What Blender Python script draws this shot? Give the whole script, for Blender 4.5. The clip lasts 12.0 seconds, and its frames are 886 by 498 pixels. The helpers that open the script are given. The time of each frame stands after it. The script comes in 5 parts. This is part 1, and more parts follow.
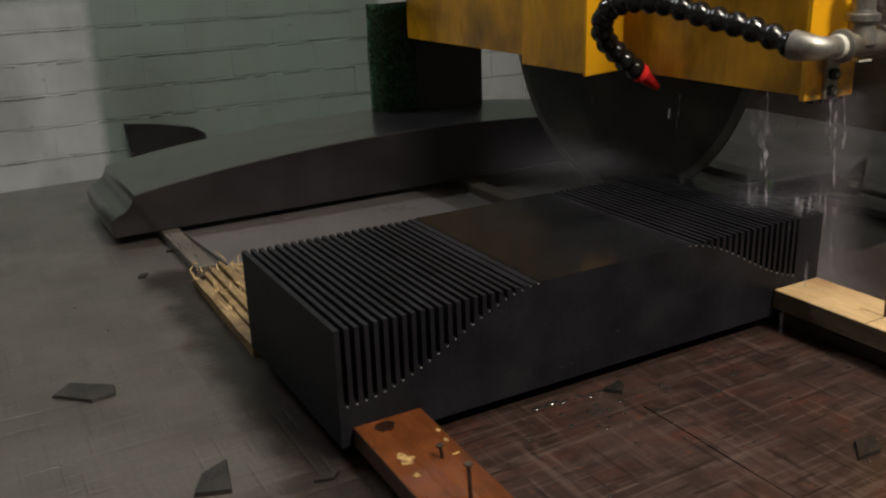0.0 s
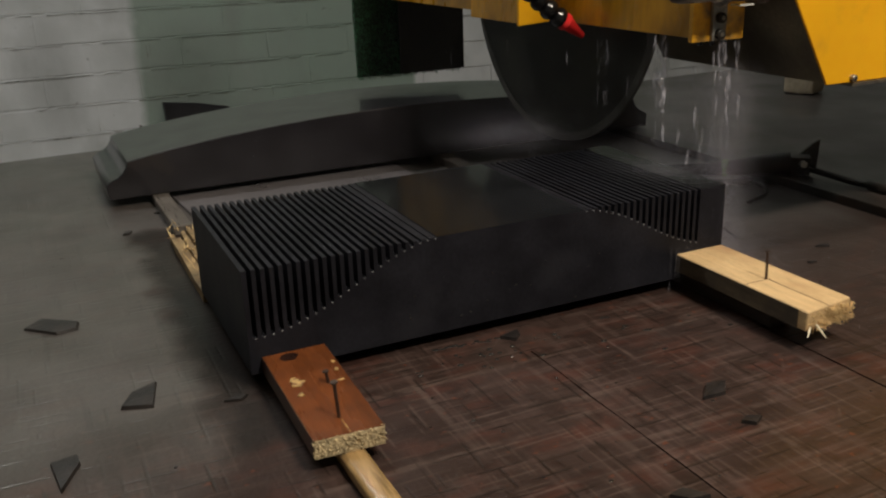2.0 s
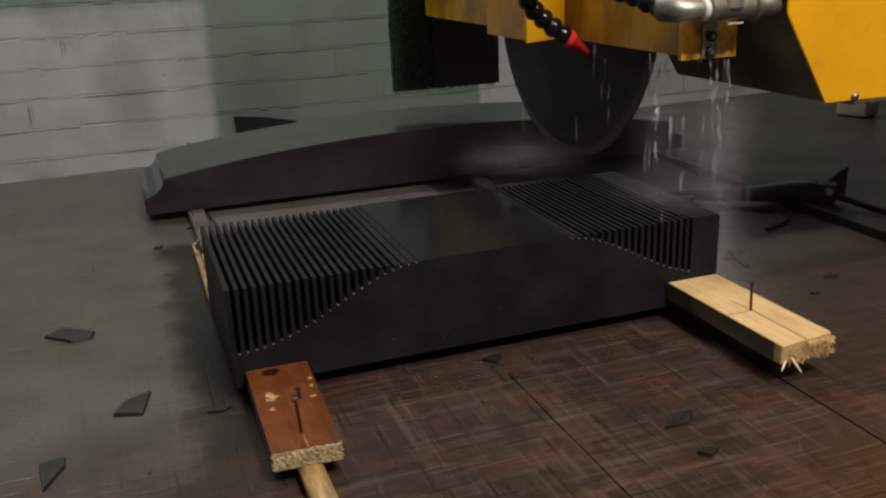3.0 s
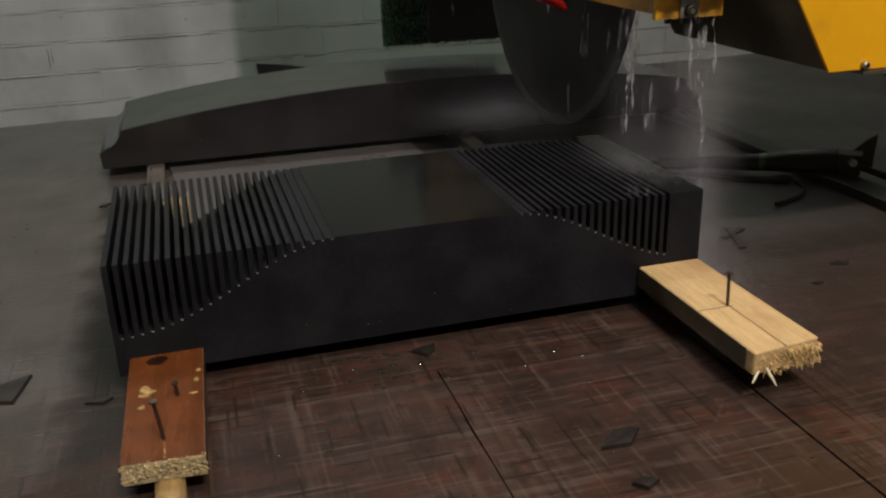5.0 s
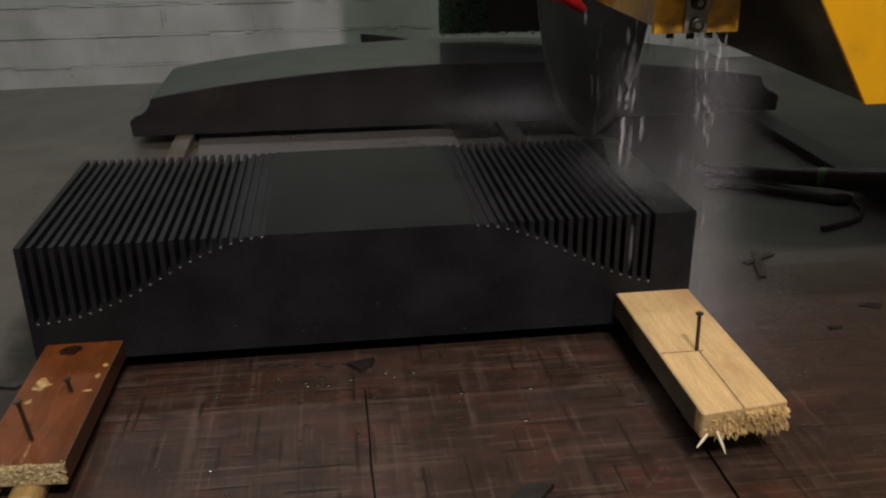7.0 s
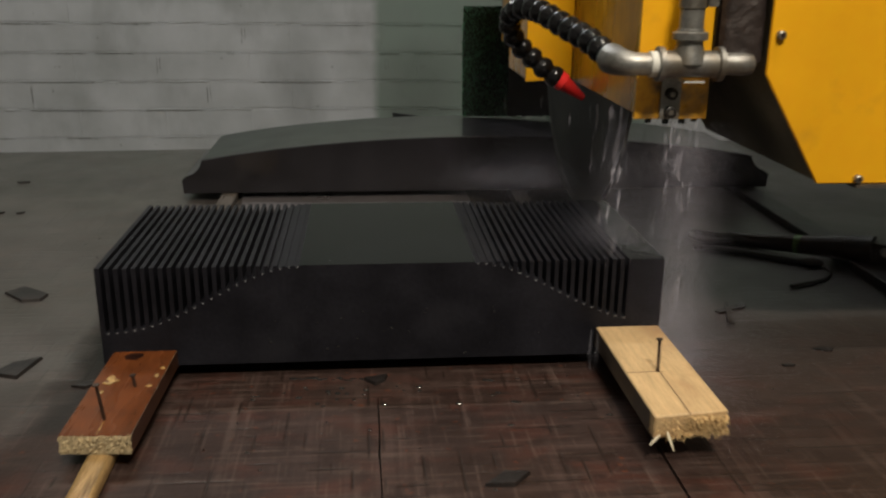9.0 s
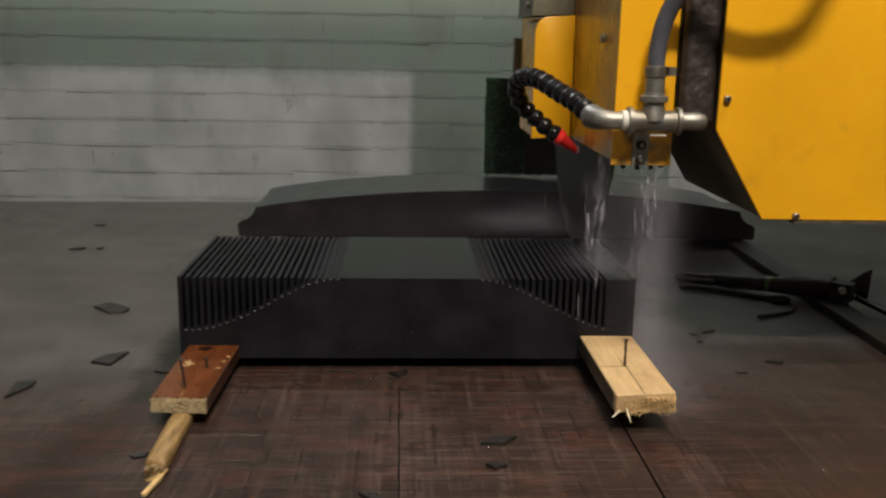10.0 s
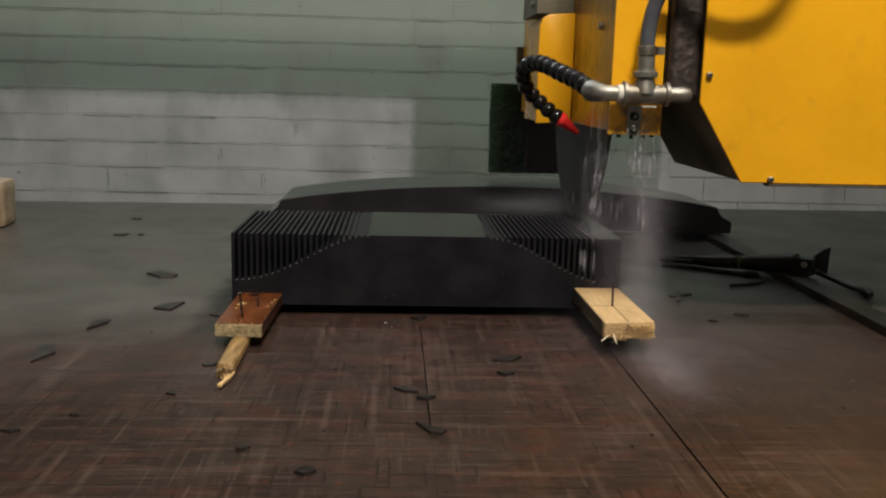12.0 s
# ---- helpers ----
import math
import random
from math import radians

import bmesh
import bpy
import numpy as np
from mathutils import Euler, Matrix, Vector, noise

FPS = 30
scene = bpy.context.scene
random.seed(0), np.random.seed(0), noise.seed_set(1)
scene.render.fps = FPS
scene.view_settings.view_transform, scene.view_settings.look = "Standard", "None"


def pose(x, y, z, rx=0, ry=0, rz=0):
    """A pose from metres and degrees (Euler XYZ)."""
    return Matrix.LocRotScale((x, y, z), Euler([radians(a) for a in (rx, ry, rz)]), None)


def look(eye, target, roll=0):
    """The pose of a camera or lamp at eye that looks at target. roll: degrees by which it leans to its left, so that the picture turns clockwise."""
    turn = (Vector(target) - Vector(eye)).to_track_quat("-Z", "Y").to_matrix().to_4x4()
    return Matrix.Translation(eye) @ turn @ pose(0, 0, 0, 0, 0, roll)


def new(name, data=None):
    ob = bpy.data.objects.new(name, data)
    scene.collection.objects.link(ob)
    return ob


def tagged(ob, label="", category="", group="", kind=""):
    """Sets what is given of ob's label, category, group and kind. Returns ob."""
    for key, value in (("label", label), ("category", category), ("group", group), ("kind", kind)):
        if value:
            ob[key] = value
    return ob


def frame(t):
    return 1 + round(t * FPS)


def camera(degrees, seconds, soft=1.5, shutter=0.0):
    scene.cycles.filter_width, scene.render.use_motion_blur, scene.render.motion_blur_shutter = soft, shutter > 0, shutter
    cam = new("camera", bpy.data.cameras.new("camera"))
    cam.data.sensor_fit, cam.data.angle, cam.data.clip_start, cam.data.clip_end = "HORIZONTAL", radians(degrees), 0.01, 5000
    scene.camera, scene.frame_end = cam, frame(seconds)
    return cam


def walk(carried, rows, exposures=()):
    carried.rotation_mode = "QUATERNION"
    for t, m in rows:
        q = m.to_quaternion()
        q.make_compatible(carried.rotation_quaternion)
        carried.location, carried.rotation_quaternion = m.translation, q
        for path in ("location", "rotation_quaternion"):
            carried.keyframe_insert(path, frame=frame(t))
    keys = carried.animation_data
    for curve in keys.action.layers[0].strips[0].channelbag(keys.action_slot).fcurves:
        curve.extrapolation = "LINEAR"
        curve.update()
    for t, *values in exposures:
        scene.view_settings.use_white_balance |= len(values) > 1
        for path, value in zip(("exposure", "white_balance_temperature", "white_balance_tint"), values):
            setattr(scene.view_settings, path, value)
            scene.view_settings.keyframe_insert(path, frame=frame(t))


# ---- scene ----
cam = camera(53.1, 12.0, soft=2.2, shutter=0.5)
PATH = [
    (0, (-0.244, -0.639, 0.427), (0.668, 1.021, -0.216), -1.9),
    (0.5, (-0.182, -0.677, 0.428), (0.615, 1.034, -0.232), -2.1),
    (1, (-0.139, -0.728, 0.428), (0.582, 1.013, -0.243), -1.7),
    (1.5, (-0.153, -0.767, 0.43), (0.619, 0.943, -0.262), -2.8),
    (2, (-0.16, -0.809, 0.429), (0.635, 0.899, -0.24), -1.8),
    (2.5, (-0.124, -0.839, 0.435), (0.613, 0.9, -0.222), -2.0),
    (3, (-0.069, -0.877, 0.449), (0.56, 0.911, -0.188), -2.3),
    (3.5, (-0.02, -0.903, 0.449), (0.551, 0.902, -0.195), -2.3),
    (3.7, (0.003, -0.883, 0.433), (0.541, 0.928, -0.221), -3.2),
    (5.5, (0.129, -0.762, 0.419), (0.599, 1.029, -0.339), -0.6),
    (6, (0.179, -0.738, 0.416), (0.544, 1.069, -0.358), -0.7),
    (6.5, (0.236, -0.732, 0.416), (0.525, 1.085, -0.367), -0.7),
    (8.5, (0.308, -0.784, 0.429), (0.427, 1.081, -0.284), -0.4),
    (9, (0.28, -0.892, 0.43), (0.454, 1.005, -0.182), 0.6),
    (9.5, (0.275, -1.034, 0.427), (0.459, 0.882, -0.118), 1.5),
    (10, (0.289, -1.129, 0.432), (0.387, 0.816, -0.024), 1.1),
    (10.5, (0.288, -1.186, 0.41), (0.324, 0.769, -0.013), 0.9),
    (11, (0.264, -1.255, 0.377), (0.346, 0.706, -0.01), 0.9),
    (11.5, (0.252, -1.318, 0.364), (0.365, 0.646, 0.0), 1.4),
    (12, (0.247, -1.349, 0.359), (0.36, 0.614, -0.007), 1.5),
]
walk(cam, [(t, look(eye, target, roll)) for t, eye, target, roll in PATH],
     exposures=[(0.0, -0.1), (2.0, -0.06), (3.7, -0.04), (5.5, -0.28), (6.7, -0.33), (8.5, -0.25), (9.5, -0.08), (10.5, -0.02), (12.0, 0.0)])

# world and lights: a closed workshop lit by added, unseen area lamps
world = bpy.data.worlds.new("world")
scene.world = world
world.use_nodes = True
world.node_tree.nodes["Background"].inputs[0].default_value = (0.5, 0.6, 0.62, 1)
world.node_tree.nodes["Background"].inputs[1].default_value = 0.01

CEIL, FLOOR = 2.7, -0.86


def area_lamp(x, y, length, power, colour, along="x", z=CEIL - 0.06, tilt=(0, 0)):
    data = bpy.data.lights.new("area_lamp", "AREA")
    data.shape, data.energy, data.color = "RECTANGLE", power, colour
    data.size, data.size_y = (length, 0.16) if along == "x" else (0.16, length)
    ob = new("area_lamp", data)
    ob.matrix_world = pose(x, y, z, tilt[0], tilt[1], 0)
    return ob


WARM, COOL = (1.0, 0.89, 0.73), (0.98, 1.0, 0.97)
# unseen key lamp up front, placed by the way shadows fall
area_lamp(0.62, -1.8, 0.5, 74, WARM, z=2.45, tilt=(38, 3))
# weak left fill, added to lift left-facing sides; no source known
area_lamp(-1.1, -1.7, 1.0, 2.5, WARM, z=2.5, tilt=(25, -25))
# unseen overhead lamp, placed by the motor cover's shadow edge
area_lamp(1.05, -0.55, 0.8, 27, WARM)
# two more unseen lamps, added to brighten the back wall
area_lamp(-0.55, 1.6, 1.5, 35, COOL)
area_lamp(1.7, 2.45, 1.5, 9, COOL)

# ---------------------------------------------------------------- materials
MATS = {}


def mat(name, base, rough=0.5, metal=0.0, vary=0.25, scale=30.0, bump=0.15, fine=300.0, spec=0.5, stain=None, stain_scale=4.0,
        stain_range=(0.45, 0.7), rough_vary=0.1, coat=0.0, stretch=(1, 1, 1), grain_amount=0.35):
    """A surface with variation at two scales: broad stains and fine grain, in colour, gloss and relief."""
    if name in MATS:
        return MATS[name]
    m = bpy.data.materials.new(name)
    m.use_nodes = True
    n, l = m.node_tree.nodes, m.node_tree.links
    p = n["Principled BSDF"]
    co = n.new("ShaderNodeTexCoord")
    mp = n.new("ShaderNodeMapping")
    mp.inputs["Scale"].default_value = stretch
    l.new(co.outputs["Object"], mp.inputs["Vector"])
    big, small = n.new("ShaderNodeTexNoise"), n.new("ShaderNodeTexNoise")
    big.inputs["Scale"].default_value, big.inputs["Detail"].default_value = scale, 5
    small.inputs["Scale"].default_value, small.inputs["Detail"].default_value = fine, 3
    for t in (big, small):
        l.new(mp.outputs[0], t.inputs["Vector"])
    ramp = n.new("ShaderNodeValToRGB")
    lo, hi = [max(0.0, c * (1 - vary)) for c in base], [min(1.0, c * (1 + vary)) for c in base]
    ramp.color_ramp.elements[0].position, ramp.color_ramp.elements[1].position = 0.3, 0.7
    ramp.color_ramp.elements[0].color, ramp.color_ramp.elements[1].color = (*lo, 1), (*hi, 1)
    l.new(big.outputs[0], ramp.inputs[0])
    grain = n.new("ShaderNodeMix")
    grain.data_type, grain.blend_type = "RGBA", "OVERLAY"
    grain.inputs[0].default_value = grain_amount
    l.new(ramp.outputs[0], grain.inputs[6])
    l.new(small.outputs[0], grain.inputs[7])
    colour = grain.outputs[2]
    if stain:
        sn, sr = n.new("ShaderNodeTexNoise"), n.new("ShaderNodeMapRange")
        sn.inputs["Scale"].default_value, sn.inputs["Detail"].default_value = stain_scale, 6
        l.new(co.outputs["Object"], sn.inputs["Vector"])
        sr.inputs[1].default_value, sr.inputs[2].default_value = stain_range
        l.new(sn.outputs[0], sr.inputs[0])
        mix = n.new("ShaderNodeMix")
        mix.data_type = "RGBA"
        l.new(sr.outputs[0], mix.inputs[0])
        l.new(colour, mix.inputs[6])
        mix.inputs[7].default_value = (*stain, 1)
        colour = mix.outputs[2]
    l.new(colour, p.inputs["Base Color"])
    rr = n.new("ShaderNodeMapRange")
    rr.inputs[3].default_value, rr.inputs[4].default_value = max(0.02, rough - rough_vary), min(1, rough + rough_vary)
    l.new(big.outputs[0], rr.inputs[0])
    l.new(rr.outputs[0], p.inputs["Roughness"])
    p.inputs["Metallic"].default_value = metal
    p.inputs["Specular IOR Level"].default_value = spec
    p.inputs["Coat Weight"].default_value, p.inputs["Coat Roughness"].default_value = coat, 0.08
    if bump:
        b = n.new("ShaderNodeBump")
        b.inputs["Strength"].default_value, b.inputs["Distance"].default_value = bump, 0.002
        l.new(small.outputs[0], b.inputs["Height"])
        l.new(b.outputs[0], p.inputs["Normal"])
    MATS[name] = m
    return m


def table_material():
    """Brown film-faced plywood, scored in both directions by years of saw cuts, wet."""
    m = bpy.data.materials.new("scored_plywood")
    m.use_nodes = True
    n, l = m.node_tree.nodes, m.node_tree.links
    p = n["Principled BSDF"]
    co = n.new("ShaderNodeTexCoord")

    def noise_at(stretch, scale, detail=4, rot=0.0):
        mp, t = n.new("ShaderNodeMapping"), n.new("ShaderNodeTexNoise")
        mp.inputs["Scale"].default_value = stretch
        mp.inputs["Rotation"].default_value = (0, 0, rot)
        l.new(co.outputs["Object"], mp.inputs["Vector"])
        l.new(mp.outputs[0], t.inputs["Vector"])
        t.inputs["Scale"].default_value, t.inputs["Detail"].default_value = scale, detail
        return t.outputs[0]

    def band(value, lo, hi):
        r = n.new("ShaderNodeMapRange")
        r.inputs[1].default_value, r.inputs[2].default_value = lo, hi
        l.new(value, r.inputs[0])
        return r.outputs[0]

    def mix(fac, a, b, kind="MIX"):
        x = n.new("ShaderNodeMix")
        x.data_type, x.blend_type = "RGBA", kind
        for socket, v in ((0, fac), (6, a), (7, b)):
            if isinstance(v, (tuple, float, int)):
                x.inputs[socket].default_value = v
            else:
                l.new(v, x.inputs[socket])
        return x.outputs[2]

    def times(a, b):
        x = n.new("ShaderNodeMath")
        x.operation = "MULTIPLY"
        l.new(a, x.inputs[0])
        if isinstance(b, (float, int)):
            x.inputs[1].default_value = b
        else:
            l.new(b, x.inputs[1])
        return x.outputs[0]

    patch = noise_at((1, 1, 1), 5, 5)
    red = noise_at((1, 2.2, 1), 13, 5)
    colour = mix(band(patch, 0.35, 0.65), (0.022, 0.0132, 0.0112, 1), (0.0405, 0.0256, 0.0222, 1))
    colour = mix(times(band(red, 0.5, 0.72), 0.58), colour, (0.078, 0.027, 0.019, 1))
    # broad soft scuffs first, then thin straight scores, pale and dark, in both directions
    sx = band(noise_at((70, 2.2, 1), 1.0, 3), 0.54, 0.66)
    sy = band(noise_at((2.4, 72, 1), 1.0, 3, 0.03), 0.53, 0.65)
    gate = band(noise_at((1, 1, 1), 8, 4), 0.33, 0.6)
    colour = mix(times(times(sx, gate), 0.42), colour, (0.09, 0.058, 0.052, 1))
    colour = mix(times(times(sy, gate), 0.42), colour, (0.09, 0.058, 0.052, 1))

    def calc(op, a, b=0.0):
        x = n.new("ShaderNodeMath")
        x.operation = op
        for k, v in ((0, a), (1, b)):
            if isinstance(v, (float, int)):
                x.inputs[k].default_value = v
            else:
                l.new(v, x.inputs[k])
        return x.outputs[0]

    def scores(axis, per_metre, width, keep, run, rot):
        """Thin parallel cuts across an axis, broken into runs of their own."""
        mp, sp = n.new("ShaderNodeMapping"), n.new("ShaderNodeSeparateXYZ")
        mp.inputs["Rotation"].default_value = (0, 0, rot)
        l.new(co.outputs["Object"], mp.inputs["Vector"])
        l.new(mp.outputs[0], sp.inputs[0])
        w = calc("ADD", calc("MULTIPLY", sp.outputs[axis], per_metre), calc("MULTIPLY", noise_at((1, 1, 1), 4.0, 2, rot), 0.12))
        odd = n.new("ShaderNodeTexWhiteNoise")
        odd.noise_dimensions = "1D"
        l.new(calc("ADD", calc("FLOOR", w), per_metre * 3.7), odd.inputs["W"])
        mid = calc("ADD", calc("MULTIPLY", odd.outputs["Value"], 0.56), 0.22)
        near = calc("ABSOLUTE", calc("SUBTRACT", calc("FRACT", w), mid))
        comb, t = n.new("ShaderNodeCombineXYZ"), n.new("ShaderNodeTexNoise")
        l.new(calc("MULTIPLY", calc("FLOOR", w), 7.31), comb.inputs[0])
        l.new(calc("MULTIPLY", sp.outputs[1 - axis], run), comb.inputs[1])
        l.new(comb.outputs[0], t.inputs["Vector"])
        t.inputs["Scale"].default_value, t.inputs["Detail"].default_value = 1.0, 3
        return times(band(near, width, width * 0.35), band(t.outputs[0], keep, keep + 0.07))

    for axis, per, width, keep, run, rot, amount in ((0, 75, 0.14, 0.53, 10, 0.01, 0.27), (1, 78, 0.14, 0.51, 9, -0.015, 0.3), (0, 150, 0.22, 0.55, 18, -0.02, 0.24), (1, 160, 0.22, 0.53, 16, 0.02, 0.26),
                                                     (0, 24, 0.12, 0.54, 4, 0.0, 0.32), (1, 22, 0.11, 0.53, 4, 0.02, 0.32), (0, 40, 0.06, 0.63, 14, 0.75, 0.4)):
        colour = mix(times(times(scores(axis, per, width, keep, run, rot), band(noise_at((1, 1, 1), 5 + per * 0.02, 3), 0.3, 0.55)), amount), colour, (0.135, 0.097, 0.084, 1))
    dx = scores(0, 62, 0.12, 0.53, 17, 0.0)
    dy = scores(1, 66, 0.14, 0.51, 15, 0.01)
    cells = band(noise_at((14, 20, 1), 2.2, 3), 0.55, 0.64)
    gate2 = band(noise_at((1, 1, 1), 9, 3), 0.34, 0.5)
    colour = mix(times(times(cells, gate2), 0.6), colour, (0.022, 0.013, 0.011, 1))
    colour = mix(times(times(dx, gate2), 0.75), colour, (0.015, 0.010, 0.008, 1))
    colour = mix(times(times(dy, gate2), 0.75), colour, (0.015, 0.010, 0.008, 1))
    rust = band(noise_at((30, 42, 1), 2.4, 3), 0.66, 0.72)
    colour = mix(times(rust, 0.6), colour, (0.12, 0.035, 0.015, 1))
    # dried grey slurry beyond a ragged line, thin over the brown film
    sep = n.new("ShaderNodeSeparateXYZ")
    l.new(co.outputs["Object"], sep.inputs[0])

    def math_(op, a, b):
        x = n.new("ShaderNodeMath")
        x.operation = op
        for k, v in ((0, a), (1, b)):
            if isinstance(v, (float, int)):
                x.inputs[k].default_value = v
            else:
                l.new(v, x.inputs[k])
        return x.outputs[0]

    line = math_("SUBTRACT", sep.outputs[1], math_("MULTIPLY", math_("MINIMUM", sep.outputs[0], 0.0), 0.45))
    line = math_("ADD", line, math_("MULTIPLY", math_("SUBTRACT", noise_at((1, 1, 1), 5, 6), 0.5), 0.28))
    line = math_("SUBTRACT", line, math_("MULTIPLY", band(sep.outputs[0], -0.06, 0.08), 0.13))
    film_at = band(line, -0.13, 0.07)
    # washed bare in a ragged margin beside the slate that is being cut
    off_x = math_("ABSOLUTE", math_("SUBTRACT", sep.outputs[0], 0.3), 0.0)
    off_y = math_("ABSOLUTE", math_("SUBTRACT", sep.outputs[1], 0.24), 0.0)
    gap = math_("MAXIMUM", math_("SUBTRACT", off_x, 0.3), math_("SUBTRACT", off_y, 0.30))
    gap = math_("ADD", gap, math_("MULTIPLY", math_("SUBTRACT", noise_at((1, 1, 1), 14, 6), 0.5), 0.09))
    bare = band(gap, 0.028, 0.06)
    film_at = times(film_at, bare)
    slurry = mix(band(noise_at((1, 1, 1), 11, 6), 0.35, 0.65), (0.062, 0.059, 0.056, 1), (0.086, 0.082, 0.078, 1))
    colour = mix(times(film_at, 0.7), colour, slurry)
    # old scores still read through the slurry, dark where it has sunk in and pale where it has dried
    for axis, per, keep, run, rot, amount, tone in ((1, 26, 0.52, 5, 0.03, 0.4, (0.026, 0.023, 0.021, 1)), (0, 30, 0.54, 7, -0.02, 0.35, (0.026, 0.023, 0.021, 1)),
                                                    (1, 48, 0.55, 8, -0.01, 0.3, (0.13, 0.124, 0.117, 1)), (0, 44, 0.56, 9, 0.02, 0.25, (0.13, 0.124, 0.117, 1))):
        colour = mix(times(times(scores(axis, per, 0.09, keep, run, rot), film_at), amount), colour, tone)
    # left margin darkened: wet board, with the slate's shade and reflection painted in
    soaked = math_("MULTIPLY", math_("SUBTRACT", 1.0, bare), band(sep.outputs[0], 0.06, -0.01))
    colour = mix(times(soaked, 0.8), colour, (0.014, 0.0125, 0.0115, 1))
    # beyond the second kerf the colour blends halfway to an even brown, softening its scores
    even_brown = times(band(math_("ADD", sep.outputs[0], math_("MULTIPLY", noise_at((1, 1, 1), 9, 4), 0.12)), 0.66, 0.78), 0.55)
    colour = mix(even_brown, colour, mix(patch, (0.030, 0.022, 0.020, 1), (0.050, 0.037, 0.033, 1)))
    l.new(colour, p.inputs["Base Color"])
    wet = noise_at((1, 1, 1), 6, 6)
    r = n.new("ShaderNodeMapRange")
    r.inputs[1].default_value, r.inputs[2].default_value = 0.35, 0.65
    r.inputs[3].default_value, r.inputs[4].default_value = 0.3, 0.5
    l.new(wet, r.inputs[0])
    l.new(r.outputs[0], p.inputs["Roughness"])
    fine = noise_at((1, 1, 1), 160, 4)
    h = n.new("ShaderNodeMath")
    h.operation = "SUBTRACT"
    l.new(fine, h.inputs[0])
    add = n.new("ShaderNodeMath")
    add.operation = "MAXIMUM"
    l.new(times(dx, gate2), add.inputs[0])
    l.new(times(dy, gate2), add.inputs[1])
    l.new(add.outputs[0], h.inputs[1])
    b = n.new("ShaderNodeBump")
    b.inputs["Strength"].default_value, b.inputs["Distance"].default_value = 0.25, 0.0015
    l.new(h.outputs[0], b.inputs["Height"])
    l.new(b.outputs[0], p.inputs["Normal"])
    sheen = n.new("ShaderNodeMapRange")
    sheen.inputs[3].default_value, sheen.inputs[4].default_value = 0.2, 0.5
    l.new(film_at, sheen.inputs[0])
    l.new(sheen.outputs[0], p.inputs["Specular IOR Level"])
    film = band(noise_at((1, 1, 1), 3.5, 4), 0.3, 0.6)
    l.new(times(film, 0.3), p.inputs["Coat Weight"])
    p.inputs["Coat Roughness"].default_value = 0.16
    p.inputs["Coat IOR"].default_value = 1.33
    return m


def wall_paint():
    """Painted blockwork: pale grey-white low down but for one panel, pale green elsewhere; scuffed and dusty."""
    m = bpy.data.materials.new("wall_paint")
    m.use_nodes = True
    n, l = m.node_tree.nodes, m.node_tree.links
    p = n["Principled BSDF"]
    geo = n.new("ShaderNodeNewGeometry")
    sep = n.new("ShaderNodeSeparateXYZ")
    l.new(geo.outputs["Position"], sep.inputs[0])
    wob = n.new("ShaderNodeTexNoise")
    wob.inputs["Scale"].default_value, wob.inputs["Detail"].default_value = 18, 4
    l.new(geo.outputs["Position"], wob.inputs["Vector"])

    def edge(axis, at, width, flip):
        a = n.new("ShaderNodeMath")
        a.operation = "MULTIPLY_ADD"
        a.inputs[1].default_value, a.inputs[2].default_value = 0.03, -0.015
        l.new(wob.outputs[0], a.inputs[0])
        s = n.new("ShaderNodeMath")
        s.operation = "ADD"
        l.new(sep.outputs[axis], s.inputs[0])
        l.new(a.outputs[0], s.inputs[1])
        r = n.new("ShaderNodeMapRange")
        r.inputs[1].default_value, r.inputs[2].default_value = at - width, at + width
        r.inputs[3].default_value, r.inputs[4].default_value = (1, 0) if flip else (0, 1)
        l.new(s.outputs[0], r.inputs[0])
        return r.outputs[0]

    both = n.new("ShaderNodeMath")
    both.operation = "MULTIPLY"
    sides = n.new("ShaderNodeMath")
    sides.operation = "MAXIMUM"
    l.new(edge(0, 0.345, 0.022, True), sides.inputs[0])
    l.new(edge(0, 1.74, 0.012, False), sides.inputs[1])
    l.new(sides.outputs[0], both.inputs[0])
    l.new(edge(2, 0.27, 0.035, True), both.inputs[1])
    mixc = n.new("ShaderNodeMix")
    mixc.data_type = "RGBA"
    l.new(both.outputs[0], mixc.inputs[0])
    mixc.inputs[6].default_value = (0.30, 0.36, 0.312, 1)
    mixc.inputs[7].default_value = (0.70, 0.69, 0.705, 1)
    big = n.new("ShaderNodeTexNoise")
    big.inputs["Scale"].default_value, big.inputs["Detail"].default_value = 3.2, 7
    l.new(geo.outputs["Position"], big.inputs["Vector"])
    r = n.new("ShaderNodeMapRange")
    r.inputs[1].default_value, r.inputs[2].default_value = 0.4, 0.75
    r.inputs[3].default_value, r.inputs[4].default_value = 0, 0.5
    l.new(big.outputs[0], r.inputs[0])
    dirt = n.new("ShaderNodeMix")
    dirt.data_type = "RGBA"
    l.new(r.outputs[0], dirt.inputs[0])
    l.new(mixc.outputs[2], dirt.inputs[6])
    dirt.inputs[7].default_value = (0.3, 0.31, 0.29, 1)
    # soft upright smudges where wet dust has run down
    mp = n.new("ShaderNodeMapping")
    mp.inputs["Scale"].default_value = (1.7, 1, 0.9)
    l.new(geo.outputs["Position"], mp.inputs["Vector"])
    run = n.new("ShaderNodeTexNoise")
    run.inputs["Scale"].default_value, run.inputs["Detail"].default_value = 2.0, 5
    l.new(mp.outputs[0], run.inputs["Vector"])
    rr = n.new("ShaderNodeMapRange")
    rr.inputs[1].default_value, rr.inputs[2].default_value = 0.54, 0.74
    rr.inputs[3].default_value, rr.inputs[4].default_value = 0, 0.5
    l.new(run.outputs[0], rr.inputs[0])
    smudge = n.new("ShaderNodeMix")
